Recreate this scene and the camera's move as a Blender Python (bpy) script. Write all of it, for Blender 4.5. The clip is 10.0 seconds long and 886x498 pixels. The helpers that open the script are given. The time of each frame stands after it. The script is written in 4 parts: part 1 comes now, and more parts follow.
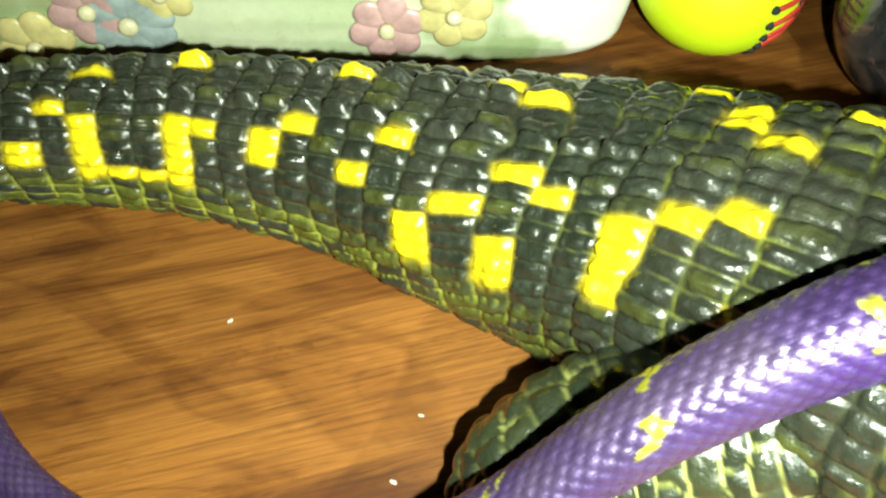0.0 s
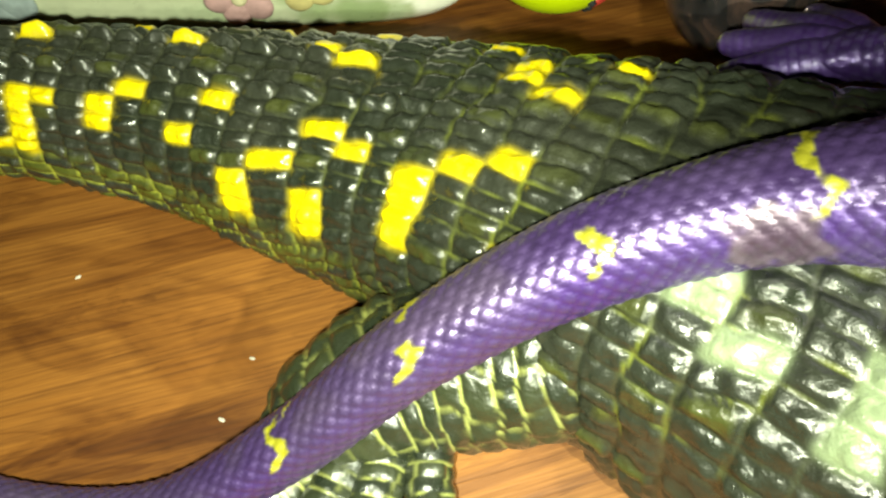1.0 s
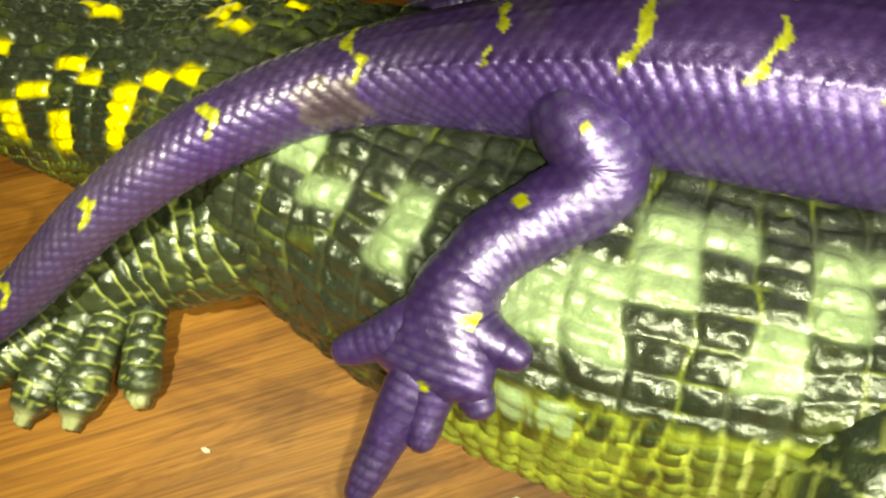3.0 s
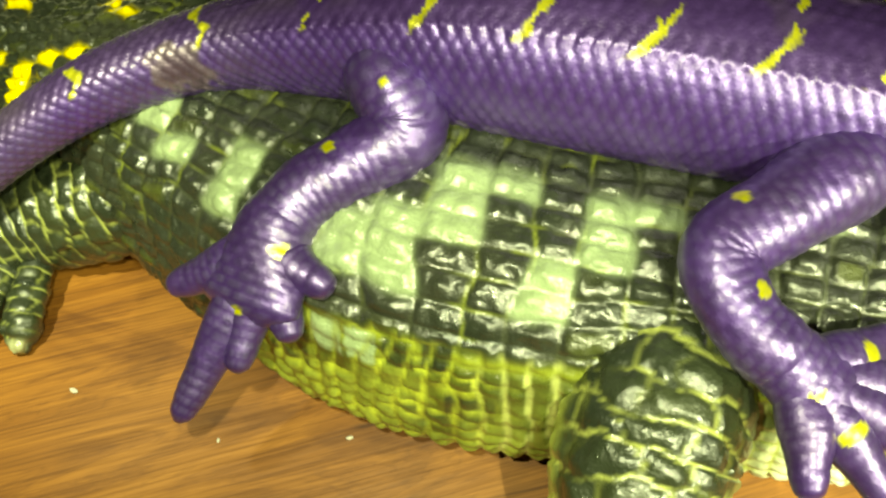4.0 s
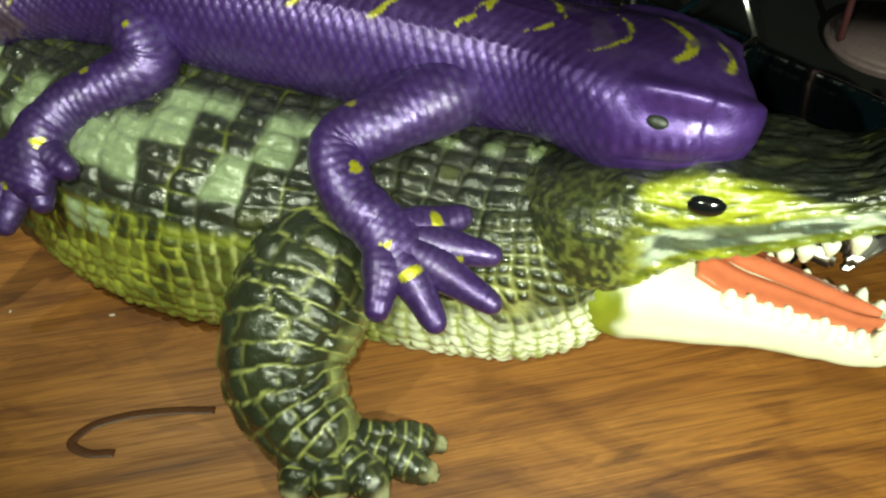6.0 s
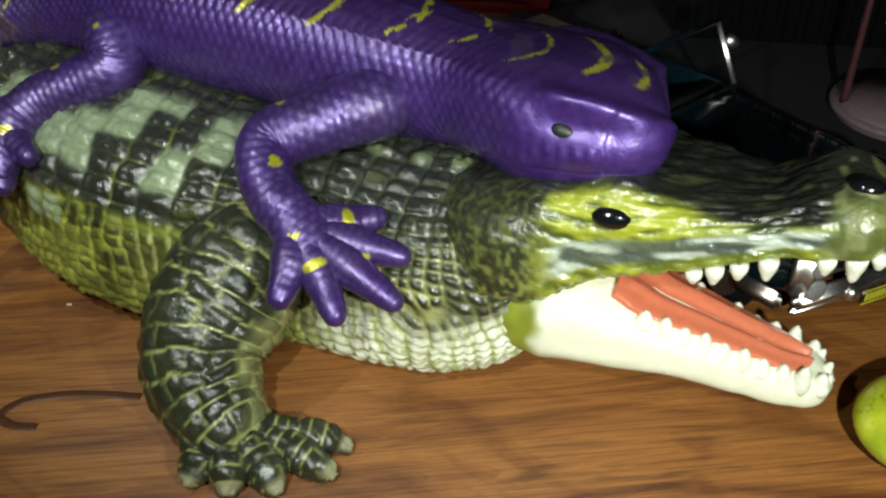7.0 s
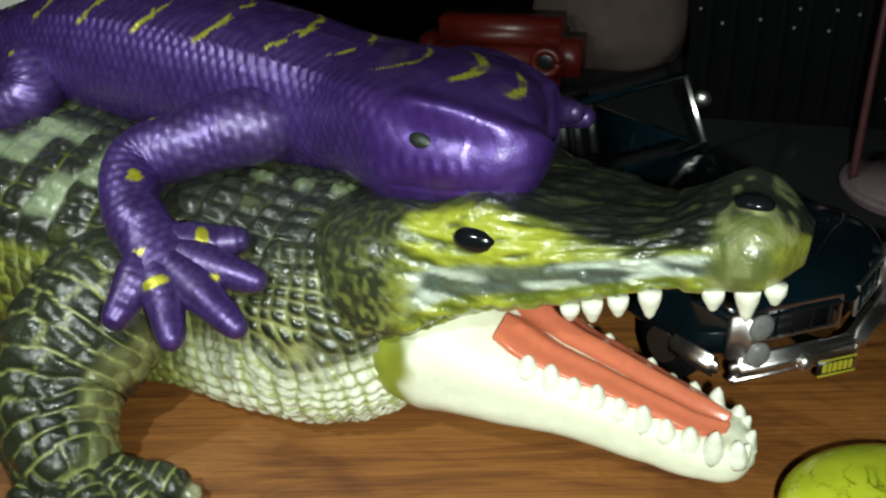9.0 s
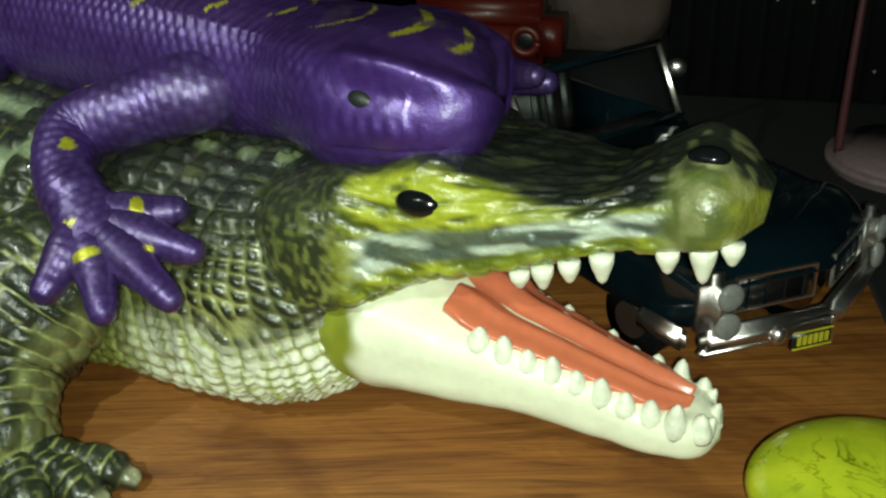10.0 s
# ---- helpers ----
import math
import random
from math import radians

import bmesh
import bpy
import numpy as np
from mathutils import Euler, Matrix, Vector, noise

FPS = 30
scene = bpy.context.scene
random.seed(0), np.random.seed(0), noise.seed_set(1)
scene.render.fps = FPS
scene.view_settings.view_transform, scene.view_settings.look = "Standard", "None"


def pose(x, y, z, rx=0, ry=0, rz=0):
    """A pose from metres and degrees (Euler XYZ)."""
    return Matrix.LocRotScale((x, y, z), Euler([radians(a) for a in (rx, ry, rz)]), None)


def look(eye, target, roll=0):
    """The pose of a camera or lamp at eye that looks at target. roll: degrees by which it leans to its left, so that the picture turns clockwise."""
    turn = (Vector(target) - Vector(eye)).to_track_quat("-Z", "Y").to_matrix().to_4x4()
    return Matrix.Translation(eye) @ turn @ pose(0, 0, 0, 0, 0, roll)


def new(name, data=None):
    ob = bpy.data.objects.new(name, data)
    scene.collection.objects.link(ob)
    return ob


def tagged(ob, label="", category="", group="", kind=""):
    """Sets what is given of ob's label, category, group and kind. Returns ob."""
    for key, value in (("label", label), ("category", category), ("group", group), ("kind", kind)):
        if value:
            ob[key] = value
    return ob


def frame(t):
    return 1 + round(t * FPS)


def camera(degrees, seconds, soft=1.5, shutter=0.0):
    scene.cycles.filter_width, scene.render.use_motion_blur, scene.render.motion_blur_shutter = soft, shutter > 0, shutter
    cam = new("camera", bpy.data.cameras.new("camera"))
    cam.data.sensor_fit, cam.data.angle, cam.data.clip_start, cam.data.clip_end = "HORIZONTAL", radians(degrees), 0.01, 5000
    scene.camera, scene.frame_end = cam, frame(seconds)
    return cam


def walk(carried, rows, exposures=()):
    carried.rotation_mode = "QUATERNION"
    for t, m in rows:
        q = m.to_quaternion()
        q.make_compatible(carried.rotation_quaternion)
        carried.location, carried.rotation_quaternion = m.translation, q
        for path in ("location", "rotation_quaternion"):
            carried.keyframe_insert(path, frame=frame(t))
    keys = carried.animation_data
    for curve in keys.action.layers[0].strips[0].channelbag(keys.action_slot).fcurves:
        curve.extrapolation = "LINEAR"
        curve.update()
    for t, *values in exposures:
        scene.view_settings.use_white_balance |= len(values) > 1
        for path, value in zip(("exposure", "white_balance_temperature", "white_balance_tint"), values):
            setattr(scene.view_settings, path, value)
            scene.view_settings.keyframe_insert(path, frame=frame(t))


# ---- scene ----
cam = camera(48.7, 10.0, soft=2.3)
METRES, EYE, TILT, LEAN, TURN = 0.65, 0.236, -50.0, 0.0, 0.0
ROWS = [
    (0.0, 0.0, 0.0, 0.0, 0.0, 0.0, 0.0),
    (0.5, 0.0369, -0.0083, 0.0002, -0.86, -1.02, 1.19),
    (1.0, 0.068, -0.0304, -0.0076, -1.46, -2.03, 1.71),
    (1.5, 0.095, -0.0522, -0.0242, -2.3, -2.24, 2.23),
    (2.0, 0.1376, -0.0852, -0.0409, -2.75, -1.93, 2.84),
    (3.5, 0.2464, -0.1699, -0.1073, -0.92, 1.73, 3.36),
    (4.0, 0.292, -0.1916, -0.1382, -0.56, 3.78, 2.06),
    (4.5, 0.341, -0.2203, -0.1763, -0.19, 6.06, 0.69),
    (5.0, 0.3879, -0.2642, -0.1892, -0.38, 7.09, 0.7),
    (5.5, 0.4197, -0.3026, -0.2166, 0.01, 7.31, 0.41),
    (6.0, 0.471, -0.3119, -0.2561, 1.03, 9.56, -1.28),
    (7.5, 0.6175, -0.3028, -0.3111, 7.61, 16.98, -8.69),
    (8.0, 0.6662, -0.2969, -0.3363, 9.04, 19.81, -9.96),
    (8.5, 0.687, -0.2552, -0.3237, 10.81, 20.04, -10.37),
    (9.0, 0.6852, -0.222, -0.3099, 11.2, 21.17, -10.76),
    (9.5, 0.692, -0.1906, -0.3116, 10.55, 21.01, -10.28),
    (10.0, 0.7068, -0.1891, -0.3099, 11.83, 21.04, -10.31),
]
EXPOSURES = [(0.0, 3.0, 6300, 0), (1.0, 2.6, 7000, 0), (2.0, 2.15, 7800, -7), (3.5, 2.0, 9300, -16), (4.5, 1.8, 10300, -23), (5.5, 1.25, 8400, -17),
             (6.0, 0.9, 6800, -5), (7.5, 0.5, 5900, 18), (9.0, 0.45, 5800, 12), (10.0, 0.28, 6100, 0)]
walk(cam, [(t, pose(0, 0, EYE, TILT, LEAN, TURN) @ pose(METRES * x, METRES * y, METRES * z, 90 + pitch, roll, yaw)) for t, x, y, z, yaw, pitch, roll in ROWS],
     exposures=EXPOSURES)

# ---- light: the torch of the hand-held phone, along its way, and a dim room ----
def torch(place, aim, watts, beam):
    lamp = bpy.data.lights.new("torch", "SPOT")
    lamp.energy, lamp.shadow_soft_size, lamp.color = watts, 0.004, (0.95, 1.0, 0.82)
    lamp.spot_size, lamp.spot_blend = radians(beam), 1.0
    new("torch", lamp).matrix_world = look(place, aim)


torch((0.032, -0.022, 0.234), (-0.045, 0.140, 0.03), 1.45, 112)
torch((0.150, -0.108, 0.266), (0.170, 0.065, 0.06), 1.15, 90)
torch((0.290, -0.233, 0.280), (0.280, -0.015, 0.08), 1.75, 84)
torch((0.466, -0.254, 0.210), (0.432, 0.010, 0.06), 3.6, 92)

world = bpy.data.worlds.new("room")
scene.world = world
world.use_nodes = True
world.node_tree.nodes["Background"].inputs[0].default_value = (1.0, 0.8, 0.6, 1)
world.node_tree.nodes["Background"].inputs[1].default_value = 0.03


# ---- materials ----
class Nodes:
    """A short way to write node materials."""

    def __init__(self, name):
        self.mat = bpy.data.materials.new(name)
        self.mat.use_nodes = True
        self.tree = self.mat.node_tree
        self.bsdf = self.tree.nodes["Principled BSDF"]

    def add(self, kind, **values):
        node = self.tree.nodes.new("ShaderNode" + kind)
        for key, value in values.items():
            node.inputs[key.replace("_", " ")].default_value = value
        return node

    def link(self, a, b):
        self.tree.links.new(a, b)

    def set(self, **values):
        for key, value in values.items():
            self.bsdf.inputs[key.replace("_", " ")].default_value = value

    def coords(self, scale=(1, 1, 1), turn=0.0, attribute=""):
        m = self.add("Mapping")
        m.inputs["Scale"].default_value = scale
        m.inputs["Rotation"].default_value = (0, 0, radians(turn))
        if attribute:
            a = self.add("Attribute")
            a.attribute_name = attribute
            self.link(a.outputs["Vector"], m.inputs[0])
        else:
            spin = self.add("Mapping")
            spin.inputs["Rotation"].default_value = (0, 0, radians(turn))
            m.inputs["Rotation"].default_value = (0, 0, 0)
            self.link(self.add("TexCoord").outputs["Object"], spin.inputs[0])
            self.link(spin.outputs[0], m.inputs[0])
        return m.outputs[0]

    def noise(self, vector, scale, detail=3.0, rough=0.55, distortion=0.0):
        n = self.add("TexNoise", Scale=scale, Detail=detail, Roughness=rough, Distortion=distortion)
        self.link(vector, n.inputs["Vector"])
        return n.outputs["Fac"]

    def ramp(self, fac, stops):
        r = self.add("ValToRGB")
        while len(r.color_ramp.elements) < len(stops):
            r.color_ramp.elements.new(0.5)
        for e, (at, colour) in zip(r.color_ramp.elements, stops):
            e.position = at
            e.color = (*colour, 1) if len(colour) == 3 else colour
        self.link(fac, r.inputs[0])
        return r.outputs[0]

    def mix(self, fac, a, b, blend="MIX"):
        m = self.tree.nodes.new("ShaderNodeMix")
        m.data_type, m.blend_type = "RGBA", blend
        for value, slot in ((fac, 0), (a, 6), (b, 7)):
            if isinstance(value, (float, int)):
                m.inputs[slot].default_value = value
            elif isinstance(value, tuple):
                m.inputs[slot].default_value = (*value, 1)
            else:
                self.link(value, m.inputs[slot])
        return m.outputs[2]

    def math(self, op, a, b=0.0):
        m = self.add("Math")
        m.operation = op
        for i, v in enumerate((a, b)):
            if isinstance(v, (float, int)):
                m.inputs[i].default_value = v
            else:
                self.link(v, m.inputs[i])
        return m.outputs[0]

    def bump(self, height, strength=0.3, distance=0.001, after=None):
        b = self.add("Bump", Strength=strength, Distance=distance)
        self.link(height, b.inputs["Height"])
        if after:
            self.link(after, b.inputs["Normal"])
        self.link(b.outputs[0], self.bsdf.inputs["Normal"])
        return b.outputs[0]

    def colour(self, socket):
        self.link(socket, self.bsdf.inputs["Base Color"])


def rubber(name, rough, coat, metal=0.0, fine=900.0, bump=0.25, streak=0.25, coat_rough=0.14):
    """Painted soft plastic: the paint is the mesh's own colour layer, with dust and uneven gloss."""
    n = Nodes(name)
    paint = n.add("Attribute")
    paint.attribute_name = "paint"
    v = n.coords()
    mottled = n.ramp(n.noise(v, 260.0, 4.0), [(0.3, (1 - streak,) * 3), (0.75, (1.0, 1.0, 1.0))])
    n.colour(n.mix(1.0, paint.outputs["Color"], mottled, "MULTIPLY"))
    n.link(n.ramp(n.noise(v, 180.0, 3.0), [(0.3, (rough * 0.7,) * 3), (0.7, (min(1, rough * 1.4),) * 3)]), n.bsdf.inputs["Roughness"])
    n.set(Metallic=metal, Coat_Weight=coat, Coat_Roughness=coat_rough)
    relief = n.bump(n.noise(v, fine, 4.0), bump, 0.0009)
    n.link(relief, n.bsdf.inputs["Coat Normal"])
    return n.mat


def plain(name, colour, rough=0.5, metal=0.0, coat=0.0, bump=0.15, scale=300.0, vary=0.25):
    n = Nodes(name)
    v = n.coords()
    dark = tuple(c * (1 - vary) for c in colour)
    n.colour(n.ramp(n.noise(v, scale, 4.0), [(0.3, dark), (0.7, colour)]))
    n.set(Roughness=rough, Metallic=metal, Coat_Weight=coat)
    n.bump(n.noise(v, scale * 3, 3.0), bump, 0.0005)
    return n.mat


def wood():
    n = Nodes("oiled wood")
    grain = n.coords((1.0, 7.0, 1.0), -15.0)
    fine = n.coords((3.0, 120.0, 1.0), -15.0)
    rings = n.noise(grain, 7.0, 5.0, 0.6, 1.2)
    lines = n.math("FRACT", n.math("MULTIPLY", rings, 9.0))
    base = n.ramp(rings, [(0.30, (0.085, 0.027, 0.006)), (0.44, (0.20, 0.075, 0.014)), (0.58, (0.28, 0.113, 0.022)), (0.74, (0.10, 0.034, 0.008))])
    veins = n.ramp(lines, [(0.0, (0.45, 0.38, 0.33)), (0.22, (1, 1, 1)), (0.85, (1, 1, 1)), (1.0, (0.45, 0.38, 0.33))])
    pores = n.noise(fine, 6.0, 4.0, 0.65)
    pored = n.ramp(pores, [(0.37, (0.44, 0.38, 0.34)), (0.57, (1, 1, 1))])
    swirl = n.ramp(n.noise(n.coords((1.0, 2.6, 1.0), 22.0), 9.0, 3.0, 0.5, 1.6), [(0.52, (1, 1, 1)), (0.62, (0.50, 0.42, 0.38)), (0.70, (0.85, 0.8, 0.76))])
    n.colour(n.mix(0.62, n.mix(0.55, n.mix(0.35, base, veins, "MULTIPLY"), swirl, "MULTIPLY"), pored, "MULTIPLY"))
    n.link(n.ramp(pores, [(0.3, (0.65,) * 3), (0.7, (0.48,) * 3)]), n.bsdf.inputs["Roughness"])
    n.set(Specular_IOR_Level=0.3)
    n.bump(pores, 0.25, 0.0004)
    return n.mat


GATOR = rubber("painted alligator rubber", 0.34, 0.6, fine=420.0, bump=0.6)
SKINK = rubber("pearly purple rubber", 0.43, 0.8, metal=0.6, bump=0.14, streak=0.25, coat_rough=0.33)
JAW = rubber("smooth cream paint", 0.38, 0.5, fine=300.0, bump=0.2, streak=0.08)
WOOD = wood()
TOOTH = plain("cream tooth paint", (0.86, 0.88, 0.72), 0.35, coat=0.3)
TONGUE = plain("orange mouth paint", (0.62, 0.17, 0.085), 0.3, coat=0.5, vary=0.12)
EYE_BLACK = plain("glossy black paint", (0.006, 0.007, 0.008), 0.12, coat=0.8)
SKINK_EYE = plain("dull dark eye paint", (0.012, 0.016, 0.013), 0.45)


# ---- mesh helpers ----
def part(name, verts, faces, material, parent=None, label="", paint=None, smooth=True):
    """One mesh object from arrays of points and faces."""
    mesh = bpy.data.meshes.new(name)
    mesh.from_pydata(np.asarray(verts).tolist(), [], np.asarray(faces).tolist() if not isinstance(faces, list) else faces)
    if paint is not None:
        layer = mesh.color_attributes.new("paint", "FLOAT_COLOR", "POINT")
        layer.data.foreach_set("color", np.c_[paint, np.ones(len(paint))].astype(np.float32).ravel())
    mesh.polygons.foreach_set("use_smooth", np.full(len(mesh.polygons), smooth))
    mesh.materials.append(material)
    ob = new(name, mesh)
    ob.parent = parent
    if label:
        tagged(ob, label)
    return ob


def bm_part(name, bm, material, parent=None, label="", smooth=False):
    mesh = bpy.data.meshes.new(name)
    bmesh.ops.recalc_face_normals(bm, faces=bm.faces)
    bm.to_mesh(mesh)
    bm.free()
    mesh.polygons.foreach_set("use_smooth", np.full(len(mesh.polygons), smooth))
    mesh.materials.append(material)
    ob = new(name, mesh)
    ob.parent = parent
    if label:
        tagged(ob, label)
    return ob


def thing(name, label, category, at=(0, 0, 0), group=""):
    ob = new(name)
    ob.empty_display_size = 0.02
    return tagged(ob, label, category, group)


def smooth_rows(rows, count):
    """Rows of numbers, glided through at count even steps of the way."""
    a = np.asarray(rows, float)
    d = np.r_[0, np.cumsum(np.linalg.norm(np.diff(a[:, :3], axis=0), axis=1))]
    slope = np.gradient(a, d, axis=0)
    t = np.linspace(0, d[-1], count)
    k = np.clip(np.searchsorted(d, t, side="right") - 1, 0, len(d) - 2)
    h = (d[k + 1] - d[k])[:, None]
    u = ((t - d[k])[:, None]) / h
    return ((2 * u**3 - 3 * u**2 + 1) * a[k] + (u**3 - 2 * u**2 + u) * h * slope[k]
            + (3 * u**2 - 2 * u**3) * a[k + 1] + (u**3 - u**2) * h * slope[k + 1]), t


class Loft:
    """A tube along rows of x, y, z, half width, height above, depth below, squareness. Angle 0 is its back; it grows to its right side."""

    def __init__(self, rows, step, around, up=(0, 0, 1), pear=0.0, low=0.0):
        a, self.s = smooth_rows(rows, max(4, int(np.sum(np.linalg.norm(np.diff(np.asarray(rows)[:, :3], axis=0), axis=1)) / step)))
        self.around = around
        c = a[:, :3]
        tangent = np.gradient(c, axis=0)
        tangent /= np.linalg.norm(tangent, axis=1)[:, None]
        side = np.cross(tangent, np.asarray(up, float))
        side /= np.linalg.norm(side, axis=1)[:, None] + 1e-9
        top = np.cross(side, tangent)
        phi = np.linspace(0, 2 * math.pi, around, endpoint=False)
        sn, cs = np.sin(phi)[None], np.cos(phi)[None]
        e = 2 / (a[:, 6:7] + low * np.clip(-3 * cs, 0, 1))
        x = np.sign(sn) * np.abs(sn) ** e * np.abs(a[:, 3])[:, None]
        x = x * (1 - pear * cs)
        y = np.sign(cs) * np.abs(cs) ** e * np.where(cs > 0, np.abs(a[:, 4])[:, None], np.abs(a[:, 5])[:, None])
        self.p = c[:, None] + x[..., None] * side[:, None] + y[..., None] * top[:, None]
        ring = np.linalg.norm(np.roll(self.p, -1, axis=1) - self.p, axis=2)
        run = np.c_[np.zeros(len(a)), np.cumsum(ring, axis=1)]
        self.girth = run[:, -1:]
        self.c = np.where(run[:, :-1] > self.girth / 2, run[:, :-1] - self.girth, run[:, :-1])
        self.f = self.c / (self.girth / 2 + 1e-9)
        self.S = np.repeat(self.s[:, None], around, axis=1)

    def normals(self):
        du = np.gradient(self.p, axis=0)
        dv = np.roll(self.p, -1, axis=1) - np.roll(self.p, 1, axis=1)
        n = np.cross(dv, du)
        return n / (np.linalg.norm(n, axis=2)[..., None] + 1e-12)

    def push(self, height):
        self.p = self.p + self.normals() * height[..., None]
        return self

    def faces(self, offset=0):
        n, m = self.p.shape[:2]
        i, j = np.meshgrid(np.arange(n - 1), np.arange(m), indexing="ij")
        k = (j + 1) % m
        quads = np.stack([i * m + j, i * m + k, (i + 1) * m + k, (i + 1) * m + j], -1).reshape(-1, 4) + offset
        ends = [list(range(offset + m - 1, offset - 1, -1)), list(range(offset + (n - 1) * m, offset + n * m))]
        return quads.tolist() + ends


def join(lofts, paints):
    verts, faces, colours, k = [], [], [], 0
    for l, c in zip(lofts, paints):
        v = l.p.reshape(-1, 3)
        faces += l.faces(k)
        verts.append(v)
        colours.append(c.reshape(-1, 3))
        k += len(v)
    return np.concatenate(verts), faces, np.concatenate(colours)


def hashed(*ints):
    h = 0.0
    for k, v in enumerate(ints):
        h = h + np.asarray(v, float) * (12.9898, 78.233, 37.719)[k]
    return np.abs(np.sin(h) * 43758.5453) % 1.0


def cloud(p, size):
    """Smooth noise, 0 to 1, at points p."""
    q = p / size
    i = np.floor(q)
    f = q - i
    f = f * f * (3 - 2 * f)
    total = 0
    for dx in (0, 1):
        for dy in (0, 1):
            for dz in (0, 1):
                w = np.abs(1 - dx - f[..., 0]) * np.abs(1 - dy - f[..., 1]) * np.abs(1 - dz - f[..., 2])
                total = total + w * hashed(i[..., 0] + dx, i[..., 1] + dy, i[..., 2] + dz)
    return total


def step01(x, a, b):
    t = np.clip((x - a) / (b - a), 0, 1)
    return t * t * (3 - 2 * t)


def blend(a, b, w):
    return np.asarray(a) * (1 - w[..., None]) + np.asarray(b) * w[..., None]


def plates(u, v, power=5.0):
    """Square pads: cell numbers, height 0 to 1, and distance from the joint, for coordinates in cells."""
    i, j = np.floor(u), np.floor(v)
    a, b = np.abs(2 * (u - i) - 1), np.abs(2 * (v - j) - 1)
    edge = np.maximum(a, b)
    return i, j, (1 - a**power) * (1 - b**power), 1 - edge


# ---- room ----
def box(name, centre, size, material, parent=None, label="", bevel=0.0, turn=None, segments=2):
    bm = bmesh.new()
    bmesh.ops.create_cube(bm, size=1.0, matrix=Matrix.Translation(centre) @ (turn or Matrix.Identity(4)) @ Matrix.Diagonal((*size, 1)))
    if bevel:
        bmesh.ops.bevel(bm, geom=bm.edges[:], offset=bevel, segments=segments, affect="EDGES")
    return bm_part(name, bm, material, parent, label, bevel > 0)


WALL = plain("dim wall paint", (0.20, 0.15, 0.12), 0.8, scale=4.0)
for name, centre, size in (("wall_north", (0.2, 2.05, 0.5), (5.0, 0.1, 2.5)), ("wall_south", (0.2, -2.05, 0.5), (5.0, 0.1, 2.5)), ("wall_west", (-2.25, 0.0, 0.5), (0.1, 4.0, 2.5)),
                           ("wall_east", (2.65, 0.0, 0.5), (0.1, 4.0, 2.5)), ("floor", (0.2, 0.0, -0.78), (4.8, 4.0, 0.06)), ("ceiling", (0.2, 0.0, 1.78), (4.8, 4.0, 0.06))):
    tagged(box(name, centre, size, WALL), kind="structure")


# ---- table ----
def table():
    desk = thing("wooden_table", "brown wooden table top with dark oiled grain", "table")
    box("tabletop", (0.2, 0.25, -0.015), (2.0, 1.2, 0.03), WOOD, desk, bevel=0.004, segments=3)
    for x in (-0.72, 1.12):
        for y in (-0.27, 0.77):
            box("leg", (x, y, -0.39), (0.06, 0.06, 0.72), WOOD, desk, bevel=0.004)
    # an old dark scratch in the varnish
    pts = [(0.214, -0.020), (0.197, -0.021), (0.181, -0.024), (0.168, -0.031), (0.165, -0.037), (0.171, -0.041), (0.182, -0.041)]
    l = Loft([(x, y, 0.0, 0.0020, 0.0004, 0.0004, 2.0) for x, y in pts], 0.0015, 10)
    part("scratch", l.p.reshape(-1, 3), l.faces(), plain("dark worn varnish", (0.07, 0.024, 0.008), 0.5), desk, "dark curved scratch")


table()

# ---- toy alligator ----
DARK, OLIVE, LIME, YELLOW = (0.016, 0.021, 0.013), (0.075, 0.085, 0.014), (0.30, 0.34, 0.03), (0.85, 0.67, 0.012)
PALE, CREAM = (0.29, 0.355, 0.21), (0.82, 0.84, 0.64)
GATOR_ROWS = [
    # x, y, half width, top, bottom, squareness
    (-0.300, 0.222, 0.003, 0.012, 0.002, 2.2), (-0.220, 0.229, 0.013, 0.030, 0.0, 2.5), (-0.146, 0.232, 0.018, 0.037, 0.0, 2.6),
    (-0.089, 0.2295, 0.0205, 0.043, 0.0, 2.6), (-0.033, 0.217, 0.026, 0.048, 0.0, 2.6), (0.011, 0.200, 0.034, 0.055, 0.0, 2.6),
    (0.050, 0.181, 0.040, 0.065, 0.0, 2.5), (0.085, 0.157, 0.046, 0.078, 0.001, 2.5), (0.120, 0.135, 0.055, 0.085, 0.002, 2.6),
    (0.160, 0.110, 0.066, 0.089, 0.001, 2.6), (0.200, 0.089, 0.072, 0.089, 0.0, 2.6), (0.240, 0.073, 0.067, 0.088, 0.0, 2.6),
    (0.280, 0.061, 0.060, 0.086, 0.003, 2.5), (0.315, 0.050, 0.056, 0.084, 0.004, 2.4), (0.343, 0.042, 0.050, 0.084, 0.008, 2.4),
    (0.366, 0.036, 0.036, 0.076, 0.024, 2.2), (0.380, 0.032, 0.010, 0.060, 0.044, 2.2)]
YELLOW_CELLS = "16:5,6 17:2 18:-1,3,4,5,6,7 19:7 20:7 21:-2,3,4,5,6,7 22:3 24:-4,3,4 25:2 26:-2 27:4 28:-5,2 29:6,7,8 30:-3,5 31:-6,-2,3,7,8,9 32:4 34:-5,5,6,7,8 35:-3,-2,4 36:-1,3 37:-4,7 38:5"
PALE_CELLS = "40:4,5 41:6 43:5,6,7 45:6 46:6,7 47:5,6,7 48:3,4,5 49:3 50:6,7 51:3,4,5 52:3"


def as_loft(rows):
    return [(x, y, (t + b) / 2, w, (t - b) / 2, (t - b) / 2, n) for x, y, w, t, b, n in rows]


